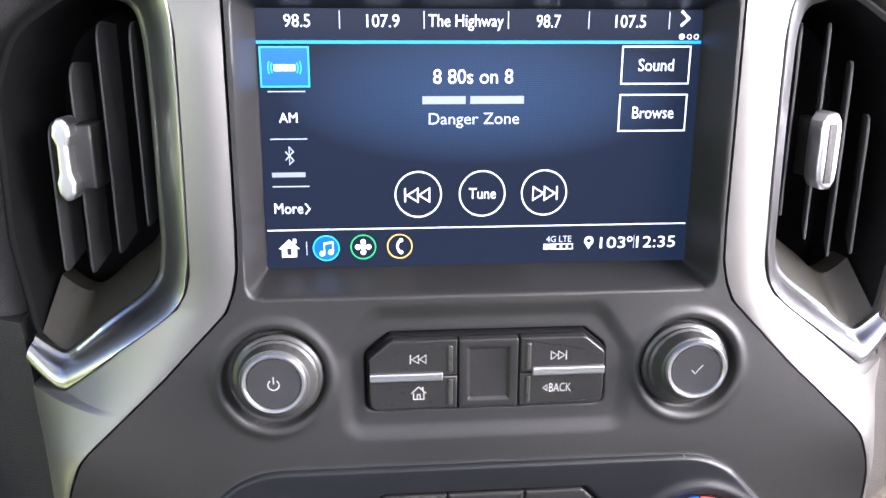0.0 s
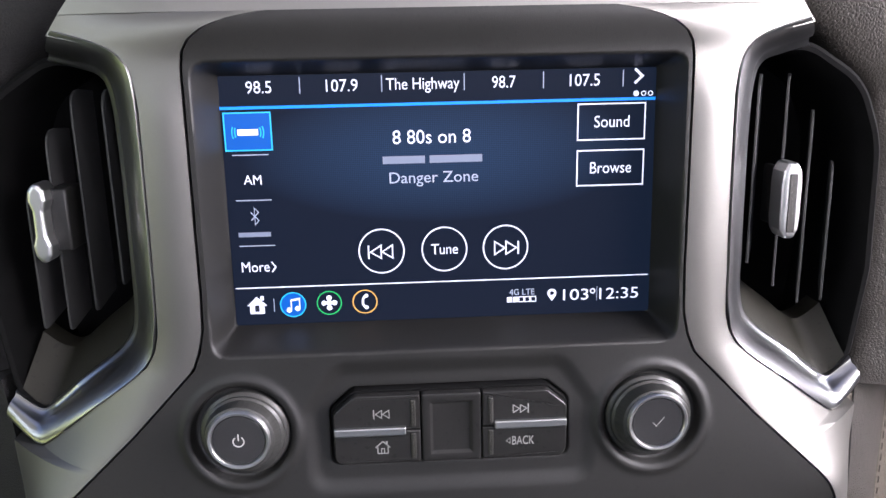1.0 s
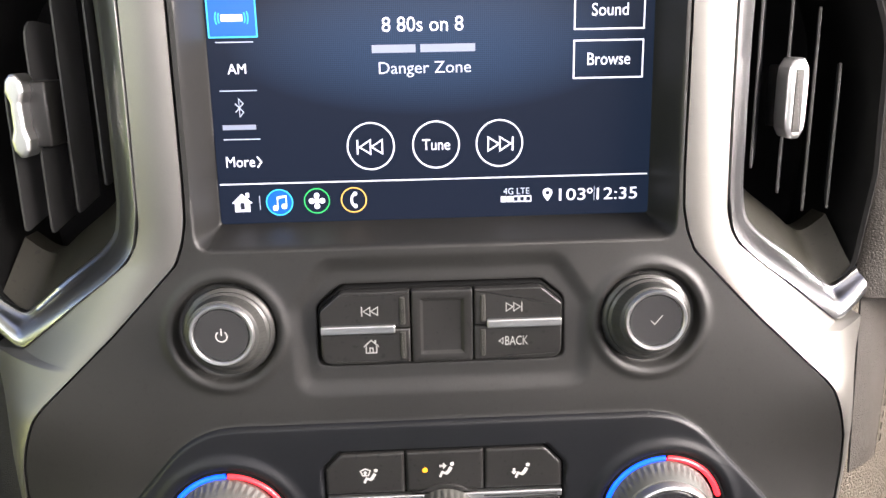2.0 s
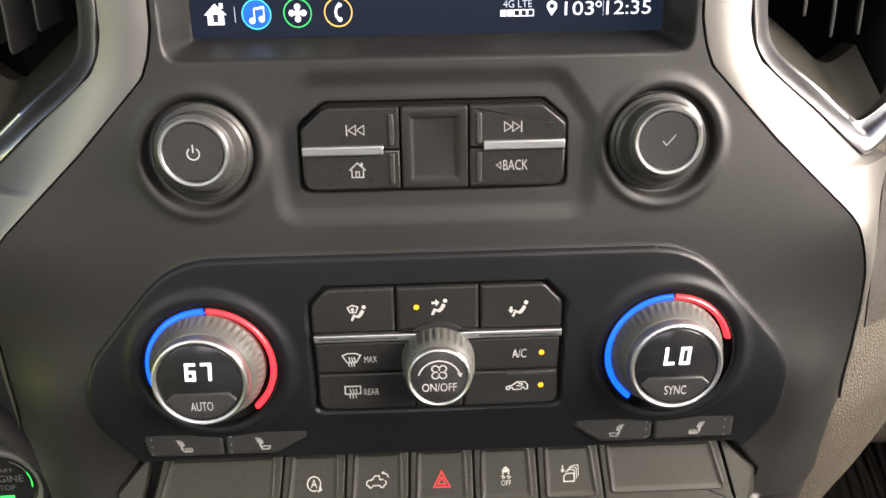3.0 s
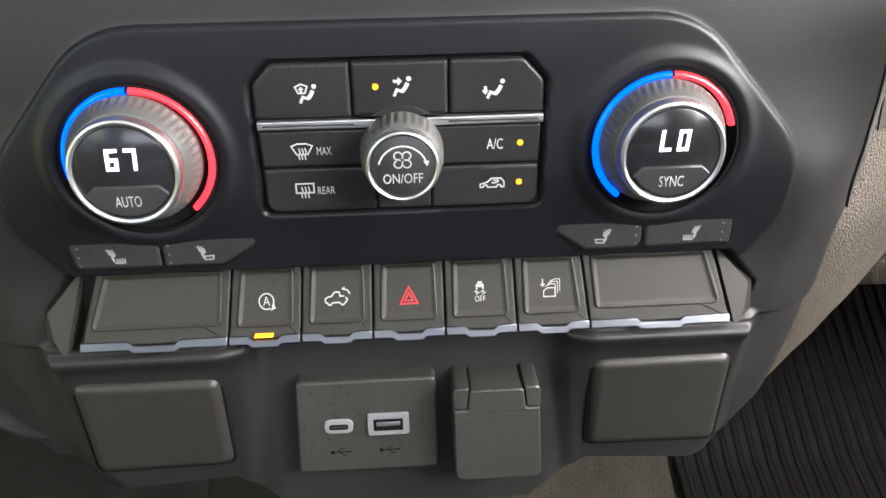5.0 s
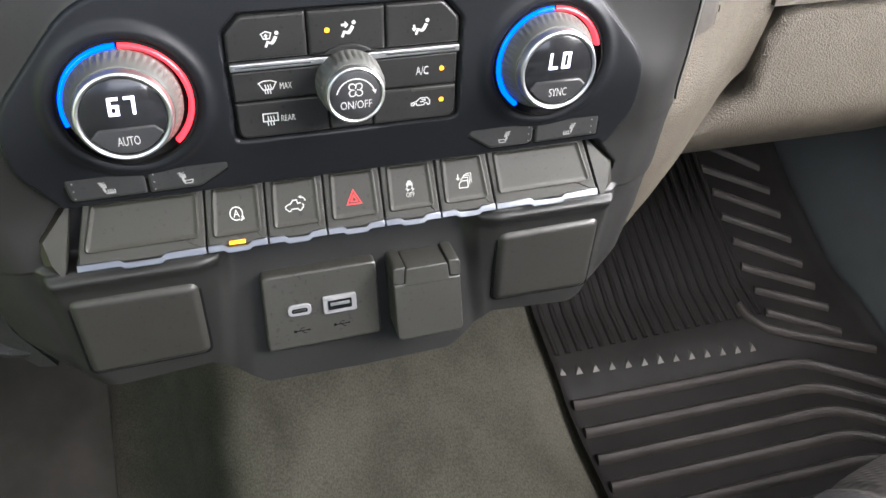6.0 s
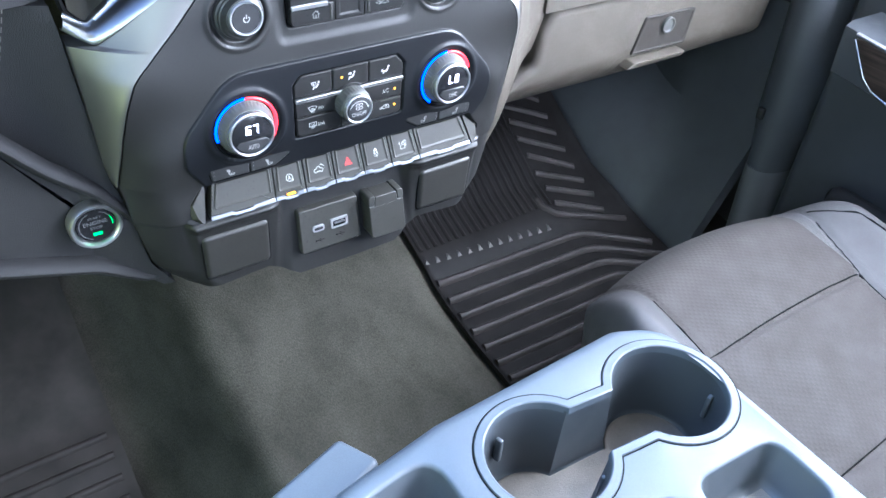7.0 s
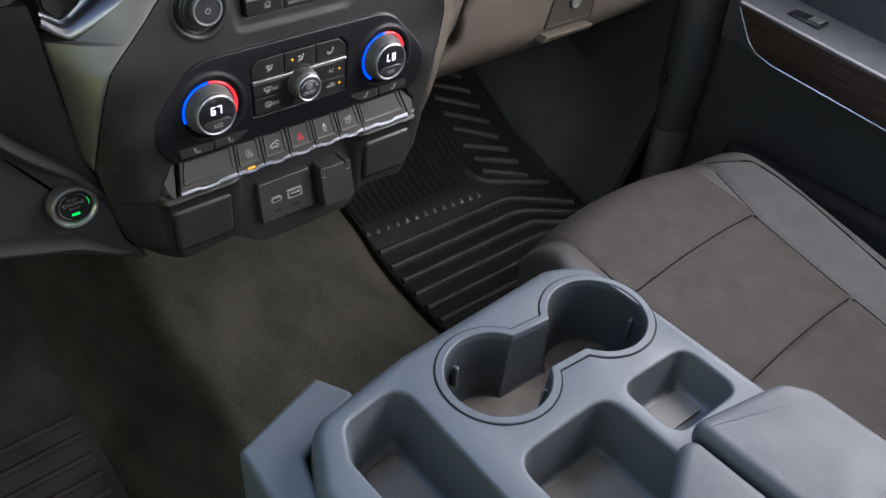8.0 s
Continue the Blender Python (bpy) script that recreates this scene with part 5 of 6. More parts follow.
def wing_edge(z):
    """Inner edge of the padded dash beside the trim and the vents."""
    return float(np.interp(z, [0.58, 0.600, 0.625, 0.700, 0.717, 0.79, 0.845, 0.86, 0.95, 0.983, 1.015, 1.03, 1.055],
                           [0.150, 0.160, 0.1765, 0.1885, 0.1940, 0.1998, 0.2040, 0.206, 0.206, 0.199, 0.163, 0.147, 0.124]))


def stitches(parent, path, mat, length=0.003, gap=0.0020):
    """A row of raised thread stitches along a 3D path."""
    bm = bmesh.new()
    for a, b in zip(path, path[1:]):
        a, b = Vector(a), Vector(b)
        d = (b - a)
        n = max(1, int(d.length / (length + gap)))
        for k in range(n):
            p = a + d * ((k + 0.15) / n)
            q = a + d * ((k + 0.75) / n)
            u = d.normalized().cross(Vector((0, -1, 0)))
            u = (u.normalized() if u.length > 1e-6 else Vector((1, 0, 0))) * 0.0003
            up = d.normalized().cross(u).normalized() * 0.0005
            vs = [bm.verts.new(c) for c in (p - u, p + u, q + u, q - u)]
            ws = [bm.verts.new(c) for c in (p + up, q + up)]
            bm.faces.new((vs[0], ws[0], ws[1], vs[3]))
            bm.faces.new((vs[1], vs[2], ws[1], ws[0]))
    part("stitching", bm, mat, parent, "pale thread stitches")


THREAD = material("pale_thread", (0.15, 0.14, 0.13), 0.8)


def passenger_dash():
    t = thing("passenger_dash", "taupe grained dash padding beside the glove box", "dashboard", (0.3, 0.45, 0.58))

    def y(x, z):
        r = float(smooth((x - 0.19) / 0.15))
        d = 0.702 + 0.5 * max(0.0, x - 0.29) - z
        turn = 0.5 * (d + math.sqrt(d * d + 0.00012))
        return 0.335 + 0.25 * max(0, x - 0.155) + 0.068 * r + 0.30 * turn + 0.10 * max(0.0, -d)

    def reach(z):
        return float(np.interp(z, [0.572, 0.600, 0.617, 0.636, 0.646, 0.656, 0.670, 0.74, 0.86], [0.1800, 0.192, 0.203, 0.224, 0.254, 0.302, 0.340, 0.340, 0.352]))

    sheet(y, lambda z: (wing_edge(z), reach(z)), steps(0.573, 0.836, 130), 120, "bolster", VINYL, t)
    sheet(lambda x, z: 0.362 + 0.20 * max(0, x - 0.16) - 0.022 * math.sqrt(min(1.0, (x - wing_edge(z)) / 0.045)), lambda z: (wing_edge(z), 0.36), steps(0.8363, 1.06, 46), 48, "upper_pad", LEATHER_TAUPE, t, label="dark taupe grained padding")
    bm = bmesh.new()
    zs = steps(0.745, 0.8355, 20)
    left, right = (lambda z: 0.2090 + 0.02 * (z - 0.741)), (lambda z: 0.2312 + 0.15 * (z - 0.742))
    for edge, w in ((left, 0.0014), (right, 0.0016)):
        loft(bm, [[(edge(z) + k * w, y(edge(z) + k * w, z) - (0.0008 if k == 0 else 0.0002), z) for z in zs] for k in (-0.5, 0, 0.5)], closed=False)
    bmesh.ops.recalc_face_normals(bm, faces=bm.faces[:])
    part("sewn_groove", bm, DARK, t, "dark sewn groove")
    rows = []
    for z in zs:
        row = []
        for k in range(13):
            x = left(z) + (right(z) - left(z)) * k / 12
            row.append((x, y(x, z) - 0.0006 - 0.0022 * math.sin(math.pi * k / 12) * min(1.0, (z - 0.7445) / 0.01), z))
        rows.append(row)
    part("sewn_insert", grid(rows), LEATHER_TAUPE, t, "dark grained insert strip")
    stitches(t, [(right(z) + 0.0040, y(right(z) + 0.0040, z) - 0.0006, z) for z in steps(0.75, 0.834, 14)], THREAD)
    stitches(t, [(0.2165, 0.3600, z) for z in steps(0.865, 0.96, 14)], THREAD)
    sheet(lambda x, z: 0.445 - 0.10 * smooth((z - 0.74) / 0.3), lambda z: (0.3345 + 0.15 * max(0.0, z - 0.74), 0.86), steps(0.725, 1.06, 24), 20, "face", VINYL, t)
    part("top_pad", box(-0.86, 0.86, 0.365, 1.04, 1.052, 1.075, 0.008), LEATHER, t, "dark grained dash top")
    part("underside", box(0.20, 0.86, 0.50, 1.0, 0.640, 0.70, 0.01), DARK, t, "dark underside of the dash")


def glove_box():
    t = thing("glove_box", "closed taupe glove box door with recessed latch", "glove box", (0.55, 0.46, 0.575))
    pts = [(0.250, 0.588), (0.50, 0.578), (0.80, 0.600), (0.80, 0.722), (0.358, 0.720), (0.342, 0.695), (0.338, 0.652), (0.300, 0.630)]
    bm = bmesh.new()
    loops = [facing(shape(pts, 0.022, -0.010), 0.452)]
    for k in range(8):
        f = k / 7 * math.pi / 2
        loop = []
        for x, z in shape(pts, 0.022, -0.010 * (1 - math.sin(f))):
            low = float(smooth((0.660 - z) / 0.07))
            loop.append((x, 0.452 + (0.010 + 0.040 * low) * (1 - math.cos(f)), z))
        loops.append(loop)
    loops.append(facing(shape(pts, 0.022, 0.0), 0.55))
    for lp in loops:
        for i, (x, y, z) in enumerate(lp):
            lp[i] = (x, y + 0.055 * float(smooth((0.650 - z) / 0.095)) ** 1.5, z)
    loft(bm, loops, cap_end=True)
    face = loops[0]
    rows = []
    for f in (1.0, 0.9, 0.8, 0.7, 0.6, 0.5, 0.4, 0.25, 0.02):
        rows.append([(0.57 + (x - 0.57) * f, 0.452 + 0.055 * float(smooth((0.650 - (0.66 + (z - 0.66) * f)) / 0.095)) ** 1.5, 0.66 + (z - 0.66) * f) for x, y, z in face])
    loft(bm, rows, cap_end=True)
    bmesh.ops.remove_doubles(bm, verts=bm.verts[:], dist=1e-6)
    bmesh.ops.recalc_face_normals(bm, faces=bm.faces[:])
    part("door", bm, VINYL, t, sharp=50)
    la = part("latch", plate([(0.505, 0.634), (0.610, 0.632), (0.616, 0.684), (0.520, 0.686)], 0.4485, 0.02, 0.0014, r=0.004, dish=0.0016, rim=0.003), LATCH, t, "dark taupe latch plate")
    part("lock", lathe([(0.0115, 0.4495), (0.0115, 0.4462), (0.0098, 0.4455), (0.0080, 0.4478), (0.001, 0.4482)], 0.565, 0.668, 40), RUBBER_GREY, la, "round grey key lock")
    part("pull", plate(rounded([(0.492, 0.617), (0.602, 0.617), (0.606, 0.627), (0.502, 0.629)], 0.004), 0.4340, 0.04, 0.003, 5), VINYL, la, "taupe pull lip")
    for ob in [la] + list(la.children):
        for v in ob.data.vertices:
            v.co.y += 0.055 * float(smooth((0.650 - v.co.z) / 0.095)) ** 1.5


def driver_dash():
    t = thing("driver_dash", "dark grained driver side dash padding with pale stitching", "dashboard", (-0.3, 0.37, 0.56))

    def y(x, z):
        return 0.341 + 0.25 * max(0, -x - 0.155) + 0.012 * float(smooth((-x - 0.20) / 0.05))

    sheet(y, lambda z: (-0.170 - 0.38 * float(smooth((z - 0.60) / 0.08)), -wing_edge(z)), steps(0.600, 0.86, 40), 40, "lower_pad", LEATHER, t)
    sheet(lambda x, z: 0.362 + 0.20 * max(0, -x - 0.16) - 0.022 * math.sqrt(min(1.0, max(0.0, -x - wing_edge(z)) / 0.045)), lambda z: (-0.55, -wing_edge(z)), steps(0.8605, 1.06, 30), 90, "upper_pad", LEATHER, t)
    stitches(t, [(-0.232 + 0.30 * (z - 0.86), y(-0.232, z) - 0.0015, z) for z in steps(0.755, 0.90, 22)], THREAD)
    # knee panel with its rolled edge
    pts = [(-0.155, 0.600), (-0.163, 0.640), (-0.176, 0.680), (-0.200, 0.712), (-0.232, 0.742), (-0.262, 0.778), (-0.34, 0.80), (-0.55, 0.80), (-0.55, 0.668), (-0.30, 0.655), (-0.22, 0.628), (-0.185, 0.604)]
    bm = bmesh.new()
    pts = rounded(ccw(pts), 0.02, 5)
    loops = []
    for k in range(9):
        a = k / 8 * math.pi
        loops.append(facing(offset(pts, -0.007 * (1 - math.cos(a))), 0.358 - 0.014 * math.sin(a) + 0.002 * k / 8))
    loft(bm, loops, cap_end=True)
    bmesh.ops.recalc_face_normals(bm, faces=bm.faces[:])
    part("knee_panel", bm, LEATHER, t)
    part("underside", box(-0.86, -0.16, 0.42, 1.0, 0.66, 0.70, 0.01), DARK, t)
    # start button
    b = thing("start_button", "round engine start button with satin chrome ring and lit green lamp", "button", (-0.212, 0.366, 0.678))
    cx, cz = -0.212, 0.678
    part("ring", lathe([(0.0215, 0.35800), (0.0212, 0.34850), (0.0198, 0.34600), (0.0180, 0.34620), (0.0165, 0.34900), (0.0160, 0.35400)], cx, cz, 72), SATIN, b, "satin chrome ring")
    cap = part("cap", lathe([(0.0160, 0.35400), (0.0158, 0.35050), (0.0150, 0.34980)], cx, cz, 64), GLOSS, b, "gloss black cap")
    f = 0.34955
    letters("ENGINE", cx - 0.0095, cx + 0.0095, cz + 0.0010, cz + 0.0048, f, DIM_LEGEND, cap)
    letters("STOP", cx - 0.0048, cx + 0.0048, cz - 0.0036, cz - 0.0008, f, DIM_LEGEND, cap)
    letters("START", cx - 0.0052, cx + 0.0052, cz + 0.0064, cz + 0.0086, f, DIM_LEGEND, cap)
    Drawing(cx, cz, f).arc(0, 0, 0.0132, 0.0006, 20, 70, 12).arc(0, 0, 0.0132, 0.0006, 110, 250, 30).put("dial_line", DIM_LEGEND, cap)
    Drawing(cx, cz, f).arc(0, 0, 0.0132, 0.0006, -10, 30, 8).put("green_line", LED_GREEN, cap)
    Drawing(cx, cz, f).rect(-0.0035, -0.0095, 0.0035, -0.0068).put("indicator_lamp", LED_GREEN, cap, "lit green lamp")


def steering_wheel():
    t = thing("steering_wheel", "dark leather steering wheel rim", "steering wheel", (-0.487, 0.16, 0.79))
    m = Matrix.Translation((-0.504, 0.165, 0.834)) @ pose(0, 0, 0, -22, 0, 0)

    def ring(name, R, r, mat, n=96, k=14):
        bm = bmesh.new()
        loops = []
        for i in range(n + 1):
            a = 2 * math.pi * i / n
            loops.append([tuple(m @ Vector(((R + r * math.cos(2 * math.pi * j / k)) * math.cos(a), r * 1.15 * math.sin(2 * math.pi * j / k), (R + r * math.cos(2 * math.pi * j / k)) * math.sin(a)))) for j in range(k)])
        loft(bm, loops)
        bmesh.ops.remove_doubles(bm, verts=bm.verts[:], dist=1e-5)
        bmesh.ops.recalc_face_normals(bm, faces=bm.faces[:])
        part(name, bm, mat, t, sharp=80)

    ring("rim", 0.178, 0.0155, LEATHER)
    hub = lathe([(0.062, 0.06), (0.064, 0.01), (0.055, -0.004), (0.03, -0.010)], 0, 0, 40)
    bmesh.ops.transform(hub, matrix=m, verts=hub.verts[:])
    part("hub", hub, BLACK, t)
    for a in (0, 180, 270):
        sp = box(0.05, 0.170, 0.008, 0.026, -0.018, 0.018, 0.006)
        bmesh.ops.transform(sp, matrix=m @ pose(0, 0, 0, 0, -a, 0), verts=sp.verts[:])
        part("spoke", sp, BLACK, t)
    col = lathe([(0.045, 0.06), (0.05, 0.24)], 0, 0, 32)
    bmesh.ops.transform(col, matrix=m, verts=col.verts[:])
    part("column", col, BLACK, t)


# ---- floor mats ----
def prism_bar(bm, path, w, h, zf):
    """A rounded rib along a plan path on the floor."""
    path = [Vector(p) for p in path]
    pts = [tuple(p) for p in path]
    cross = [(math.cos(math.pi * k / 6), math.sin(math.pi * k / 6)) for k in range(7)]
    rails = [offset(pts, w / 2 * c, False) for c, _ in cross]
    loops = []
    for i in range(len(pts)):
        z = zf(pts[i][1])
        loops.append([(*rails[k][i], z - 0.001 + h * s) for k, (_, s) in enumerate(cross)])
    loft(bm, loops, cap_start=True, cap_end=True)


def mat_base(outline_x, y0, y1, zf, n=60, m=20, lip=0.006):
    rows = []
    for j in range(n + 1):
        y = y0 + (y1 - y0) * j / n
        a, b = outline_x(y)
        row = []
        for i in range(m + 1):
            f = i / m
            x = a + (b - a) * (f if 0 < i < m else f)
            e = min(x - a, b - x, y - y0, y1 - y)
            row.append((x, y, zf(y) + lip * float(smooth((0.008 - e) / 0.006))))
        rows.append(row)
    bm = grid(rows)
    skirt(bm, (0, 0, -0.008))
    bmesh.ops.recalc_face_normals(bm, faces=bm.faces[:])
    return bm


def passenger_mat():
    t = thing("floor_mat", "black moulded rubber floor mat with raised ribs in the passenger footwell", "floor mat", (0.45, 0.4, 0.235), "rubber floor mats")
    zf = lambda y: floor_z(y) + 0.004

    def span(y):
        return 0.259, float(np.interp(y, [0.0, 0.42, 0.51, 0.56, 0.60, 0.70, 0.92], [0.68, 0.682, 0.682, 0.672, 0.665, 0.660, 0.665]))

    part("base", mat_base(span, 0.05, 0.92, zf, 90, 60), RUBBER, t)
    for k in range(14):
        y = 0.521 - 0.0318 * k
        end = span(y)[1] - 0.012
        bm = bmesh.new()
        pts = [(0.268, y + 0.001), (0.276, y), (0.40, y - 0.003), (0.535, y - 0.006), (0.560, y - 0.010), (0.580, y - 0.020), (end, y - 0.020 - 0.62 * (end - 0.580))]
        prism_bar(bm, pts, 0.013, 0.0085, zf)
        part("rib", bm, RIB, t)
    bm = bmesh.new()
    prism_bar(bm, [(0.515, 0.590), (0.519, 0.574), (0.534, 0.556), (0.560, 0.545), (0.660, 0.508)], 0.011, 0.0075, zf)
    part("rib", bm, RIB, t)
    for k in range(11):
        y = 0.575 + 0.0298 * k
        a, e = 0.545 + 0.002 * (k % 2), 0.628
        bm = bmesh.new()
        prism_bar(bm, [(a, y), (a + 0.01, y - 0.005), (e, y - 0.040)], 0.011, 0.0075, zf)
        part("rib", bm, RIB, t)
    for k in range(13):
        x = 0.268 + 0.0198 * k
        y = 0.556 - 0.0013 * k
        bm = bmesh.new()
        z = zf(y)
        tip = bm.verts.new((x, y + 0.0005, z + 0.0048))
        base = [bm.verts.new((x + dx, y + dy, zf(y + dy) - 0.001)) for dx, dy in ((-0.0052, -0.0055), (0.0052, -0.0055), (0.0, 0.0075))]
        for i in range(3):
            bm.faces.new((base[i], base[(i + 1) % 3], tip))
        bmesh.ops.recalc_face_normals(bm, faces=bm.faces[:])
        part("stud", bm, GREY_STUD, t, "worn grey stud")
    for k in range(20):
        x = 0.270 + 0.0140 * k
        bm = bmesh.new()
        prism_bar(bm, [(x, 0.575), (x, 0.62), (x + 0.002, 0.70), (x + 0.006, 0.86)], 0.0075, 0.0034, zf)
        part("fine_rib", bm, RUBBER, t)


GREY_STUD = material("scuffed_rubber", (0.085, 0.08, 0.075), 0.7)


def driver_mat():
    t = thing("floor_mat", "black moulded rubber floor mat in the driver footwell", "floor mat", (-0.45, 0.4, 0.10), "rubber floor mats")
    zf = lambda y: floor_z(y) - 0.140
    # base in the lighter rubber: haze over this footwell put into the colour
    part("base", mat_base(lambda y: (-0.68, -0.222), 0.05, 0.92, zf, 60, 30), RIB, t)
    for k in range(9):
        y = 0.585 - 0.0285 * k
        bm = bmesh.new()
        prism_bar(bm, [(-0.64, y - 0.04), (-0.56, y), (-0.236, y + 0.003)], 0.012, 0.007, zf)
        part("rib", bm, RIB, t)


# ---- passenger seat ----
def passenger_seat():
    t = thing("car_seat", "taupe cloth passenger seat cushion with grey bolsters and dark seams", "seat", (0.46, 0.0, 0.25))
    x0, x1, yf, yb = 0.232, 0.690, 0.258, -0.42

    def top(x, y):
        z = 0.487 + 0.22 * (y - 0.08) if y < 0.10 else 0.4914 + 0.12 * (y - 0.10)
        cx = (x - 0.455) / 0.16
        bol = 0.030 * float(smooth((abs(x - 0.452) - 0.128) / 0.085))
        bol *= float(smooth((0.235 - y) / 0.10)) * 0.6 + 0.4
        puff = 0.006 * (1 - min(1, abs(cx)) ** 2)
        return z + bol + puff

    NU, NV = 120, 160
    rows = []
    for j in range(NV + 1):
        v = j / NV
        row = []
        for i in range(NU + 1):
            u = i / NU
            x = x0 + (x1 - x0) * u
            # front edge bows forward in the middle, the corners are round
            c = abs(2 * u - 1)
            front = yf - 0.044 * c ** 2.2 - 0.045 * max(0.0, (c - 0.80) / 0.20) ** 2.4
            y = front + (yb - front) * v
            z = top(x, y)
            # roll over the front and the flanks
            ef, es = front - y, min(x - x0, x1 - x)
            z -= 0.055 * (1 - float(smooth(min(1.0, (ef / 0.075)) ** 0.55)))
            z -= 0.050 * (1 - float(smooth(min(1.0, es / 0.045) ** 0.5)))
            # seams
            for d in (abs(x - (0.300 + 0.05 * y)), abs(x - (0.583 - 0.02 * y + 0.25 * max(0.0, y - 0.07)))):
                z -= 0.004 * math.exp(-(d / 0.0035) ** 2)
            if 0.305 < x < 0.585:
                for ys in (0.083, -0.077, -0.24):
                    z -= 0.0045 * math.exp(-((y - ys) / 0.0030) ** 2)
            row.append((x, y, z))
        rows.append(row)
    # split into cloth middle and bolsters, each its own piece
    def piece(name, i0, i1, mat, label=""):
        bm = grid([r[i0:i1 + 1] for r in rows])
        bmesh.ops.recalc_face_normals(bm, faces=bm.faces[:])
        for f in bm.faces[:1]:
            if f.normal.z < 0:
                bmesh.ops.reverse_faces(bm, faces=bm.faces[:])
        part(name, bm, mat, t, label, sharp=80)

    iL = round((0.302 - x0) / (x1 - x0) * NU)
    iR = round((0.584 - x0) / (x1 - x0) * NU)
    piece("cushion", iL, iR, CLOTH, "taupe patterned cloth cushion")
    piece("bolster", 0, iL, CLOTH_PLAIN, "grey vinyl bolster")
    piece("bolster", iR, NU, CLOTH_PLAIN, "grey vinyl bolster")
    # flank below the cushion
    edge = [rows[j][0] for j in range(NV, -1, -1)] + rows[0][1:] + [rows[j][NU] for j in range(1, NV + 1)]
    bm = bmesh.new()
    loft(bm, [edge, [(x * 0.995 + 0.002, y - 0.006, z - 0.05) for x, y, z in edge], [(x * 0.97 + 0.013, y - 0.02, 0.33) for x, y, z in edge]], closed=False)
    bmesh.ops.recalc_face_normals(bm, faces=bm.faces[:])
    part("flank", bm, CLOTH_PLAIN, t, sharp=80)
    part("base", box(0.25, 0.65, -0.40, 0.14, 0.23, 0.40, 0.01), DARK, t, "dark seat base")
    def height(x, y):
        i, j = (x - x0) / (x1 - x0) * NU, 0
        col = [r[int(round(i))] for r in rows]
        return float(np.interp(-y, [-p[1] for p in col], [p[2] for p in col]))

    def seam(path):
        bm = bmesh.new()
        a, b = offset(path, 0.0011, False), offset(path, -0.0011, False)
        loft(bm, [[(x, y, height(x, y) - 0.001) for x, y in a], [(x, y, height(x, y) + 0.0016) for x, y in path], [(x, y, height(x, y) - 0.001) for x, y in b]], closed=False)
        bmesh.ops.recalc_face_normals(bm, faces=bm.faces[:])
        part("seam", bm, DARK, t, "dark sewn seam")

    for ys in (0.083, -0.077, -0.24):
        seam([(x, ys + 0.004 * math.sin((x - 0.31) * 9)) for x in steps(0.305, 0.582, 60)])
    seam([(0.300 + 0.05 * y, y) for y in steps(-0.40, 0.17, 90)])
    seam([(0.583 - 0.02 * y + 0.25 * max(0.0, y - 0.07), y) for y in steps(-0.40, 0.17, 90)])
    seam([(0.650 - 0.05 * abs(y - 0.05) - 0.6 * max(0.0, y - 0.14), y) for y in steps(-0.40, 0.19, 90)])
    stitches(t, [(x, 0.0875, top(x, 0.0875) - 0.003) for x in steps(0.33, 0.575, 20)], THREAD)
    bm = box(0.23, 0.68, -0.56, -0.42, 0.42, 1.12, 0.05)
    part("backrest", bm, CLOTH, t)


def seat_lever():
    t = thing("seat_lever", "small dark metal seat adjuster lever end", "lever", (0.60, 0.245, 0.24))
    bm = box(0.56, 0.61, 0.235, 0.243, 0.36, 0.366, 0.002)
    part("bar", bm, POD, t)
    part("bracket", box(0.58, 0.592, 0.10, 0.24, 0.24, 0.366, 0.002), DARK, t)


# ---- centre console ----
def cup_outline(r, cl=(-0.0080, 0.0065), cr=(0.1125, 0.0035), neck=0.0285):
    a = math.asin(min(0.95, neck / r))
    out = []
    for k in range(41):
        th = a + (2 * math.pi - 2 * a) * k / 40
        out.append((cl[0] + r * math.cos(th), cl[1] + r * math.sin(th)))
    for k in range(41):
        th = math.pi + a + (2 * math.pi - 2 * a) * k / 40
        out.append((cr[0] + r * math.cos(th), cr[1] + r * math.sin(th)))
    return out


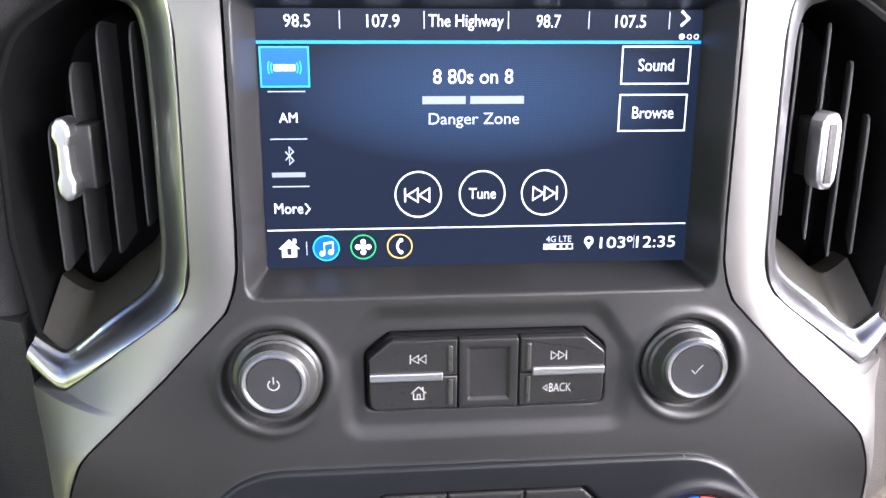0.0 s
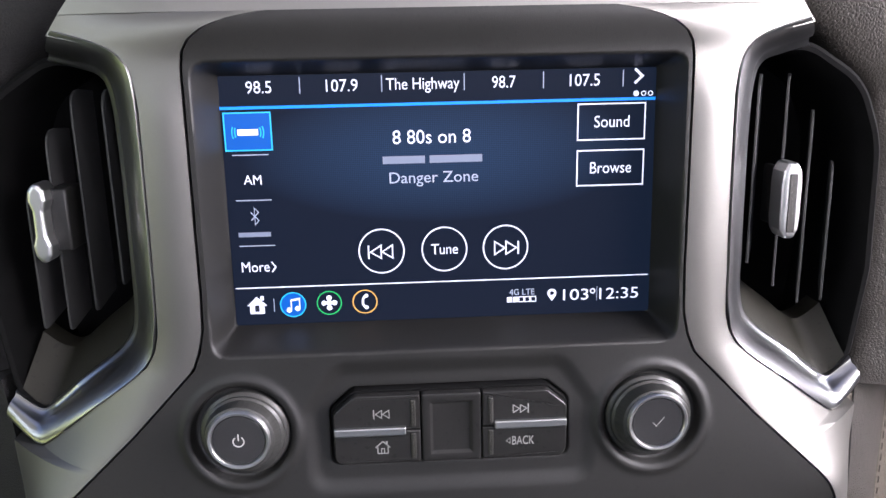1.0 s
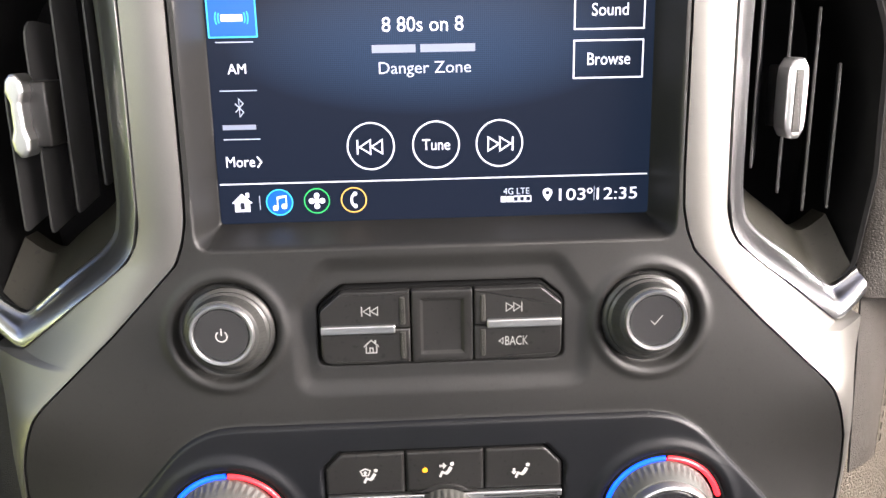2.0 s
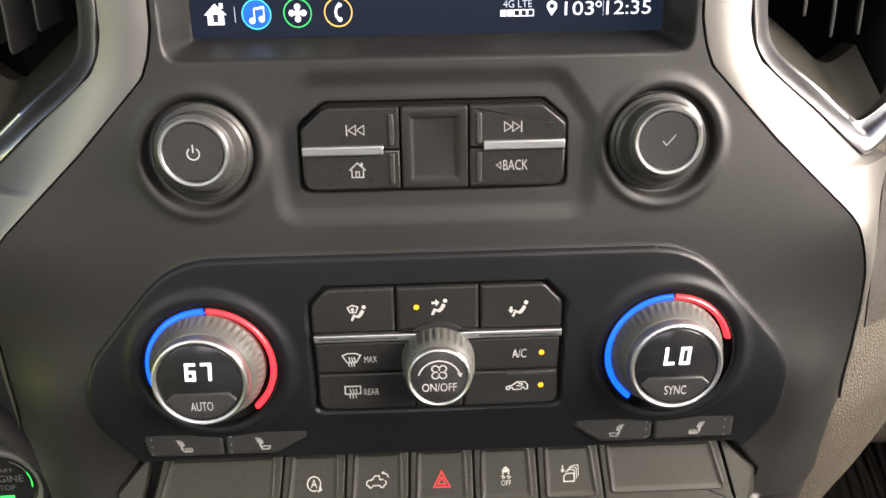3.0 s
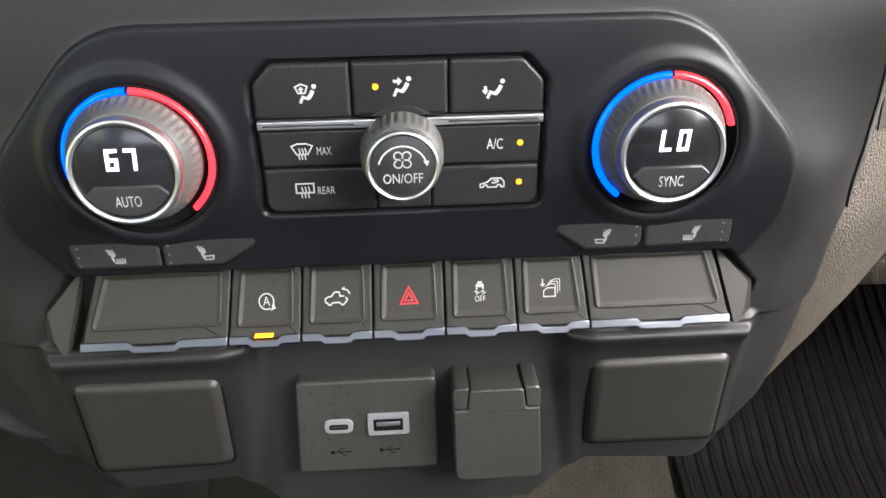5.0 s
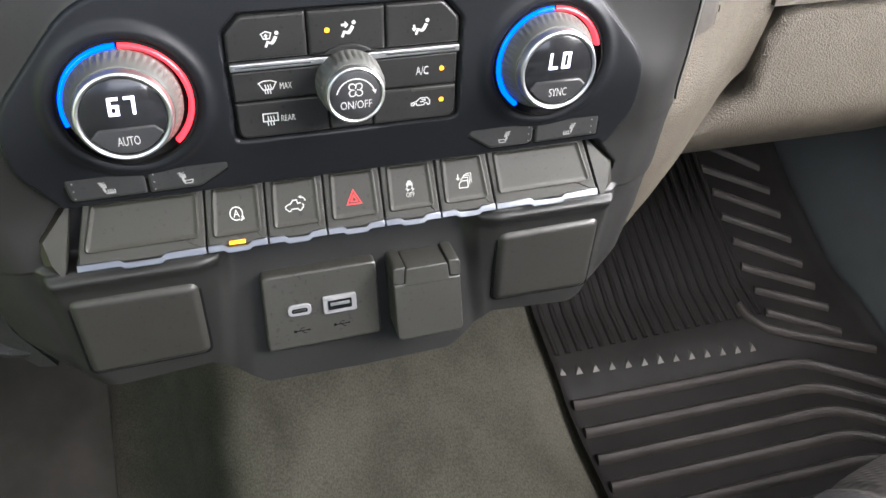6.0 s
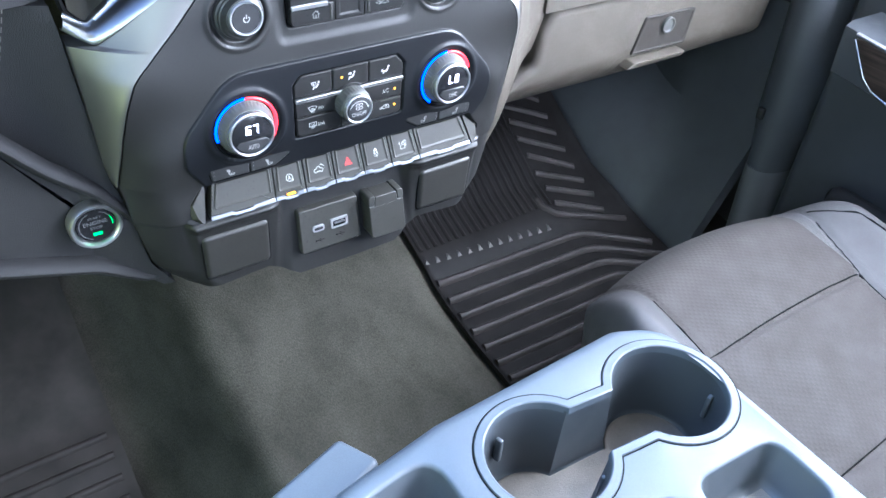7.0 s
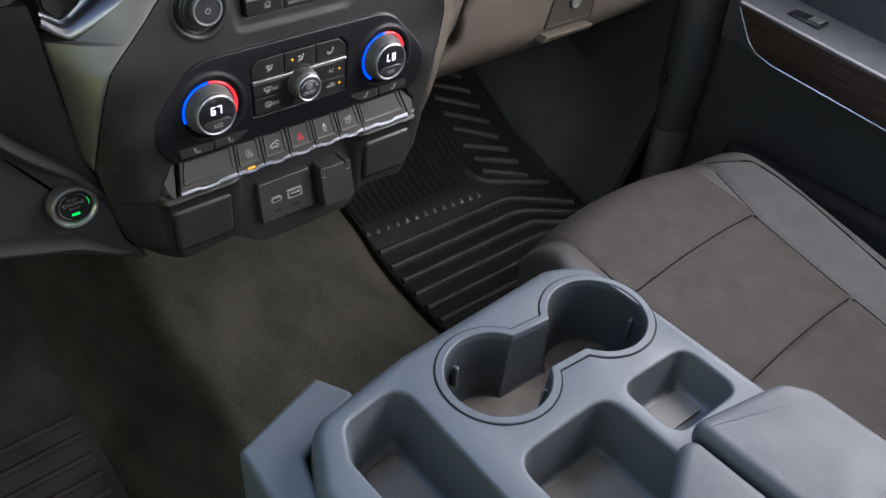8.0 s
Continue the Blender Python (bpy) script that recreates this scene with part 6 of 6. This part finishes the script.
def console():
    t = thing("centre_console", "blue-grey plastic fold-down console with cup holders and trays", "console", (0.0, -0.1, 0.24))
    Z = 0.632
    outer = rounded(ccw([(-0.176, -0.42), (-0.174, 0.000), (-0.150, 0.046), (-0.060, 0.0605), (0.118, 0.0665), (0.150, 0.052), (0.1545, 0.010), (0.1530, -0.42)]),
                    [0, 0.03, 0.03, 0.02, 0.03, 0.02, 0.02, 0], 8)
    wells = [
        ("cup_well", lambda d: ccw(cup_outline(0.0450 + d, neck=0.0235 + 0.5 * d)), 0.076, 0.007, CUP),
        ("tray", lambda d: shape([(0.0640, -0.1240), (0.1430, -0.1270), (0.1440, -0.0690), (0.0635, -0.0650)], 0.016, d), 0.034, 0.010, LINER),
        ("tray", lambda d: shape([(-0.0590, -0.180), (0.0470, -0.180), (0.0480, -0.0630), (-0.0560, -0.0630)], 0.021, d), 0.055, 0.008, LINER),
        ("tray", lambda d: shape([(-0.1500, -0.190), (-0.0880, -0.190), (-0.0800, 0.0480), (-0.1380, 0.0400), (-0.1530, 0.0100)], 0.020, d), 0.060, 0.010, LINER),
    ]
    LIP = 0.0035
    bm = bmesh.new()
    # top sheet with its openings
    loops = [outer] + [w[1](LIP) for w in wells]
    edges = []
    for lp in loops:
        vs = [bm.verts.new((x, y, Z)) for x, y in lp]
        edges += [bm.edges.new((vs[i], vs[(i + 1) % len(vs)])) for i in range(len(vs))]
    bmesh.ops.triangle_fill(bm, edges=edges, use_beauty=True, use_dissolve=False, normal=(0, 0, 1))
    # rounded outer edge and side
    rows = []
    for k in range(6):
        a = k / 5 * math.pi / 2
        rows.append(level(offset(outer, 0.012 * math.sin(a)), Z - 0.012 * (1 - math.cos(a))))
    rows.append(level(offset(outer, 0.016), Z - 0.07))
    rows.append(level(offset(outer, 0.006), Z - 0.150))
    rows.append(level(offset(outer, -0.02), Z - 0.165))
    loft(bm, rows)
    # rounded lips of the wells
    for _, w, depth, taper, _ in wells:
        rows = []
        for k in range(5):
            a = k / 4 * math.pi / 2
            rows.append(level(w(LIP * (1 - math.sin(a))), Z - LIP * (1 - math.cos(a))))
        loft(bm, rows)
    bmesh.ops.remove_doubles(bm, verts=bm.verts[:], dist=1e-5)
    bmesh.ops.recalc_face_normals(bm, faces=bm.faces[:])
    part("shell", bm, CONSOLE, t, sharp=50)
    for name, w, depth, taper, mat in wells:
        bm = bmesh.new()
        rows = [level(w(0.0), Z - LIP), level(w(-taper * 0.8), Z - depth + 0.006), level(w(-taper), Z - depth + 0.002), level(w(-taper - 0.004), Z - depth)]
        loft(bm, rows, cap_end=True)
        bmesh.ops.recalc_face_normals(bm, faces=bm.faces[:])
        bmesh.ops.reverse_faces(bm, faces=bm.faces[:])
        ob = part(name, bm, CUP if name == "cup_well" else TRAY, t, "deep cup holder well" if name == "cup_well" else "", sharp=50)
        if mat is LINER:
            part("liner", slab(w(-taper - 0.006), Z - depth + 0.003, Z - depth - 0.001, 0.0002), LINER, ob, "ribbed rubber liner")
    # ring round the cup holders
    ring = ccw(cup_outline(0.0525, neck=0.0295))
    bm = bmesh.new()
    loft(bm, [level(offset(ring, 0.0002), Z - 0.002), level(ring, Z + 0.0005), level(offset(ring, -0.0006), Z + 0.0012), level(offset(ring, -0.0062), Z + 0.0012), level(offset(ring, -0.0072), Z + 0.0004), level(offset(ring, -0.0078), Z - 0.006)])
    bmesh.ops.recalc_face_normals(bm, faces=bm.faces[:])
    part("cup_ring", bm, CONSOLE, t)
    bm = bmesh.new()
    loft(bm, [level(offset(ring, 0.0012), Z + 0.0002), level(offset(ring, -0.0002), Z + 0.0002)])
    bmesh.ops.recalc_face_normals(bm, faces=bm.faces[:])
    part("ring_gap", bm, DARK, t)
    part("cup_floor", slab(ccw(cup_outline(0.0370, neck=0.0190)), Z - 0.0725, Z - 0.077, 0.002), CUP_LINER, t, "dusty brown-grey rubber cup liner")
    for x, y, a in ((0.1515, -0.010, -75), (-0.020, 0.0435, 15), (0.026, -0.022, 45)):
        b = box(-0.0020, 0.0020, -0.003, 0.003, -0.012, 0.012, 0.0012)
        bmesh.ops.transform(b, matrix=pose(x, y, Z - 0.030, 0, 0, a), verts=b.verts[:])
        part("spring_tab", b, TRAY, t, "small cup grip tab")
    # padded lids
    for name, pts, z1 in (("armrest_lid", [(0.0560, -0.42), (0.1680, -0.42), (0.1680, -0.172), (0.1520, -0.150), (0.0640, -0.132), (0.0560, -0.138)], 0.660),
                          ("armrest_lid", [(-0.0550, -0.42), (0.0540, -0.42), (0.0540, -0.140), (0.0400, -0.136), (-0.0400, -0.182), (-0.0550, -0.21)], 0.655)):
        part(name, slab(pts, z1, 0.6345, 0.010, 6, r=0.024), CONSOLE_PAD, t, "padded blue-grey armrest lid", sharp=70)
    stitches(t, [(0.160, y, 0.6590) for y in steps(-0.40, -0.170, 14)], THREAD)
    # folded leaf at the front corner
    leaf = ccw([(-0.206, 0.084), (-0.118, 0.112), (-0.100, 0.078), (-0.168, 0.050), (-0.194, -0.05), (-0.212, -0.04)])
    part("leaf", slab(leaf, 0.606, 0.520, 0.005, 5, r=[0.012, 0.012, 0.008, 0.008, 0.006, 0.006]), CONSOLE, t, "plain grey flap")
    part("pedestal", box(-0.150, 0.130, -0.40, -0.10, 0.225, 0.50, 0.01), CARPET, t, "dark carpeted pedestal")


CUP_LINER = material("dusty_cup_rubber", (0.078, 0.069, 0.058), 0.7, bump=0.3, bump_scale=900, grain=0.1, stain=0.25, stain_scale=30)
TRAY = material("grey_tray_plastic", (0.052, 0.060, 0.068), 0.48, bump=0.2, bump_scale=1400)
CONSOLE_PAD = material("blue_grey_console_padding", (0.038, 0.045, 0.053), 0.62, bump=0.14, bump_scale=620, kind="leather", grain=0.05)


# ---- passenger door ----
def passenger_door():
    t = thing("passenger_door", "dark passenger door card with wood-look armrest strip and chrome line", "door", (0.8, 0.1, 0.2))
    part("card", box(0.80, 0.855, -1.0, 0.335, 0.23, 0.98, 0.02), DOOR_TRIM, t)
    # armrest shelf
    def prof(y):
        return 0.700 + 0.09 * (y - 0.28)
    ys = steps(-0.80, 0.292, 40)
    bm = bmesh.new()
    loops = []
    for y in ys:
        z = prof(y)
        loops.append([(0.82, y, z + 0.004), (0.735, y, z + 0.004), (0.722, y, z - 0.001), (0.7215, y, z - 0.004), (0.728, y, z - 0.066), (0.745, y, z - 0.075), (0.82, y, z - 0.09)])
    loft(bm, loops, closed=False)
    bm.faces.new([bm.verts.new(p) for p in loops[-1]])
    bmesh.ops.recalc_face_normals(bm, faces=bm.faces[:])
    part("armrest", bm, DOOR_TRIM, t, "dark grey armrest shelf")
    pts_top = [(y, prof(y) - 0.005) for y in steps(-0.80, 0.262, 30)] + [(0.272, prof(0.27) - 0.009)]
    pts_low = [(y, prof(y) - 0.066) for y in steps(-0.80, 0.200, 26)] + [(0.228, prof(0.228) - 0.061), (0.244, prof(0.244) - 0.050), (0.258, prof(0.258) - 0.030)]
    outline = pts_top + pts_low[::-1]

    def side_plate(pts, x, depth, name, mat, label=""):
        bm = bmesh.new()
        pts = ccw(pts)
        lean = lambda z, y: 0.0065 * (prof(y) - z) / 0.066
        loft(bm, [[(x + lean(z, y), y, z) for y, z in offset(pts, -0.001)], [(x + 0.0008 + lean(z, y), y, z) for y, z in pts], [(x + depth, y, z) for y, z in pts]], cap_start=True, cap_end=True)
        bmesh.ops.recalc_face_normals(bm, faces=bm.faces[:])
        part(name, bm, mat, t, label)

    side_plate(outline, 0.7175, 0.02, "wood_strip", WOOD, "dark brown wood-look strip")
    line = [(y, z) for y, z in pts_low] + [(0.272, prof(0.27) - 0.009)]
    a, b = offset(line, 0.0016, False), offset(line, -0.0016, False)
    side_plate(a + b[::-1], 0.7165, 0.02, "chrome_line", CHROME, "satin chrome line")
    top = [(y, prof(y) - 0.002) for y in steps(-0.80, 0.272, 30)]
    a, b = offset(top, 0.0014, False), offset(top, -0.0014, False)
    side_plate(a + b[::-1], 0.7160, 0.02, "upper_line", GREY_TRIM, "pale upper edge line")
    sw = part("window_switch", box(0.740, 0.768, 0.160, 0.212, 0.690, 0.6990, 0.002), GLOSS, t, "gloss black window switch")
    part("rocker", box(0.745, 0.763, 0.164, 0.182, 0.696, 0.7012, 0.0015), RUBBER_GREY, sw, "pale rocker")
    part("pocket", box(0.765, 0.80, -0.7, 0.25, 0.27, 0.46, 0.02), LEATHER, t, "dark map pocket")


KICK = material("dark_grey_kick_plastic", (0.023, 0.025, 0.028), 0.55, bump=0.2, bump_scale=1300, grain=0.06)
POST = material("grey_pillar_plastic", (0.040, 0.043, 0.047), 0.55, bump=0.2, bump_scale=1300, grain=0.06)
FOOT = material("pale_sill_plastic", (0.085, 0.087, 0.092), 0.55, bump=0.2, bump_scale=1300, grain=0.06)


def kick_panel():
    t = thing("kick_panel", "dark plastic kick panel beside the passenger footwell", "trim panel", (0.8, 0.6, 0.25))
    rows = []
    for y in steps(0.40, 1.03, 24):
        edge = float(np.interp(y, [0.0, 0.42, 0.51, 0.56, 0.60, 0.70, 0.92, 1.03], [0.68, 0.682, 0.682, 0.672, 0.665, 0.660, 0.665, 0.67])) + 0.006
        z = floor_z(y)
        rows.append([(edge, y, z - 0.004), (edge + 0.008, y, z + 0.02), (edge + 0.04, y, z + 0.08), (0.795, y, max(z + 0.16, 0.45)), (0.82, y, max(z + 0.2, 0.66))])
    bm = grid(rows)
    skirt(bm, (0.03, 0, 0))
    bmesh.ops.recalc_face_normals(bm, faces=bm.faces[:])
    part("panel", bm, KICK, t)
    # rounded post behind the door's front edge, with a paler foot
    for name, z0, z1, out, mat, label in (("pillar_post", 0.4085, 0.70, 0.0, POST, "smooth dark rounded pillar trim"), ("pillar_foot", 0.235, 0.4085, 0.003, FOOT, "paler grey sill end of the pillar")):
        bm = bmesh.new()
        loops = []
        for z in steps(z0, z1, 12):
            w = 0.034 + 0.010 * float(smooth((z - 0.40) / 0.12))
            loops.append([(0.835 - (0.052 + out) * math.sin(math.pi * k / 14), 0.382 + 0.05 * (z - 0.45) - w * math.cos(math.pi * k / 14), z) for k in range(15)])
        loft(bm, loops, closed=False, cap_start=True, cap_end=True)
        bmesh.ops.recalc_face_normals(bm, faces=bm.faces[:])
        part(name, bm, mat, t, label)
    part("clip", box(0.776, 0.784, 0.392, 0.404, 0.492, 0.512, 0.003), BLACK, t)


ground()
carpet()
cabin()
centre_stack()
silver_trim()
vent(1)
vent(-1)
touch_screen()
radio_knob(-0.0872, "power")
radio_knob(0.0872, "tick")
radio_keys()
temperature_knob(-0.0925, "67", "AUTO", (195, -48))
temperature_knob(0.0962, "LO", "SYNC", (232, 14))
climate_keys()
seat_heater_keys()
switch_row()
lower_panels()
passenger_dash()
glove_box()
driver_dash()
steering_wheel()
passenger_door()
kick_panel()
passenger_seat()
seat_lever()
console()
passenger_mat()
driver_mat()
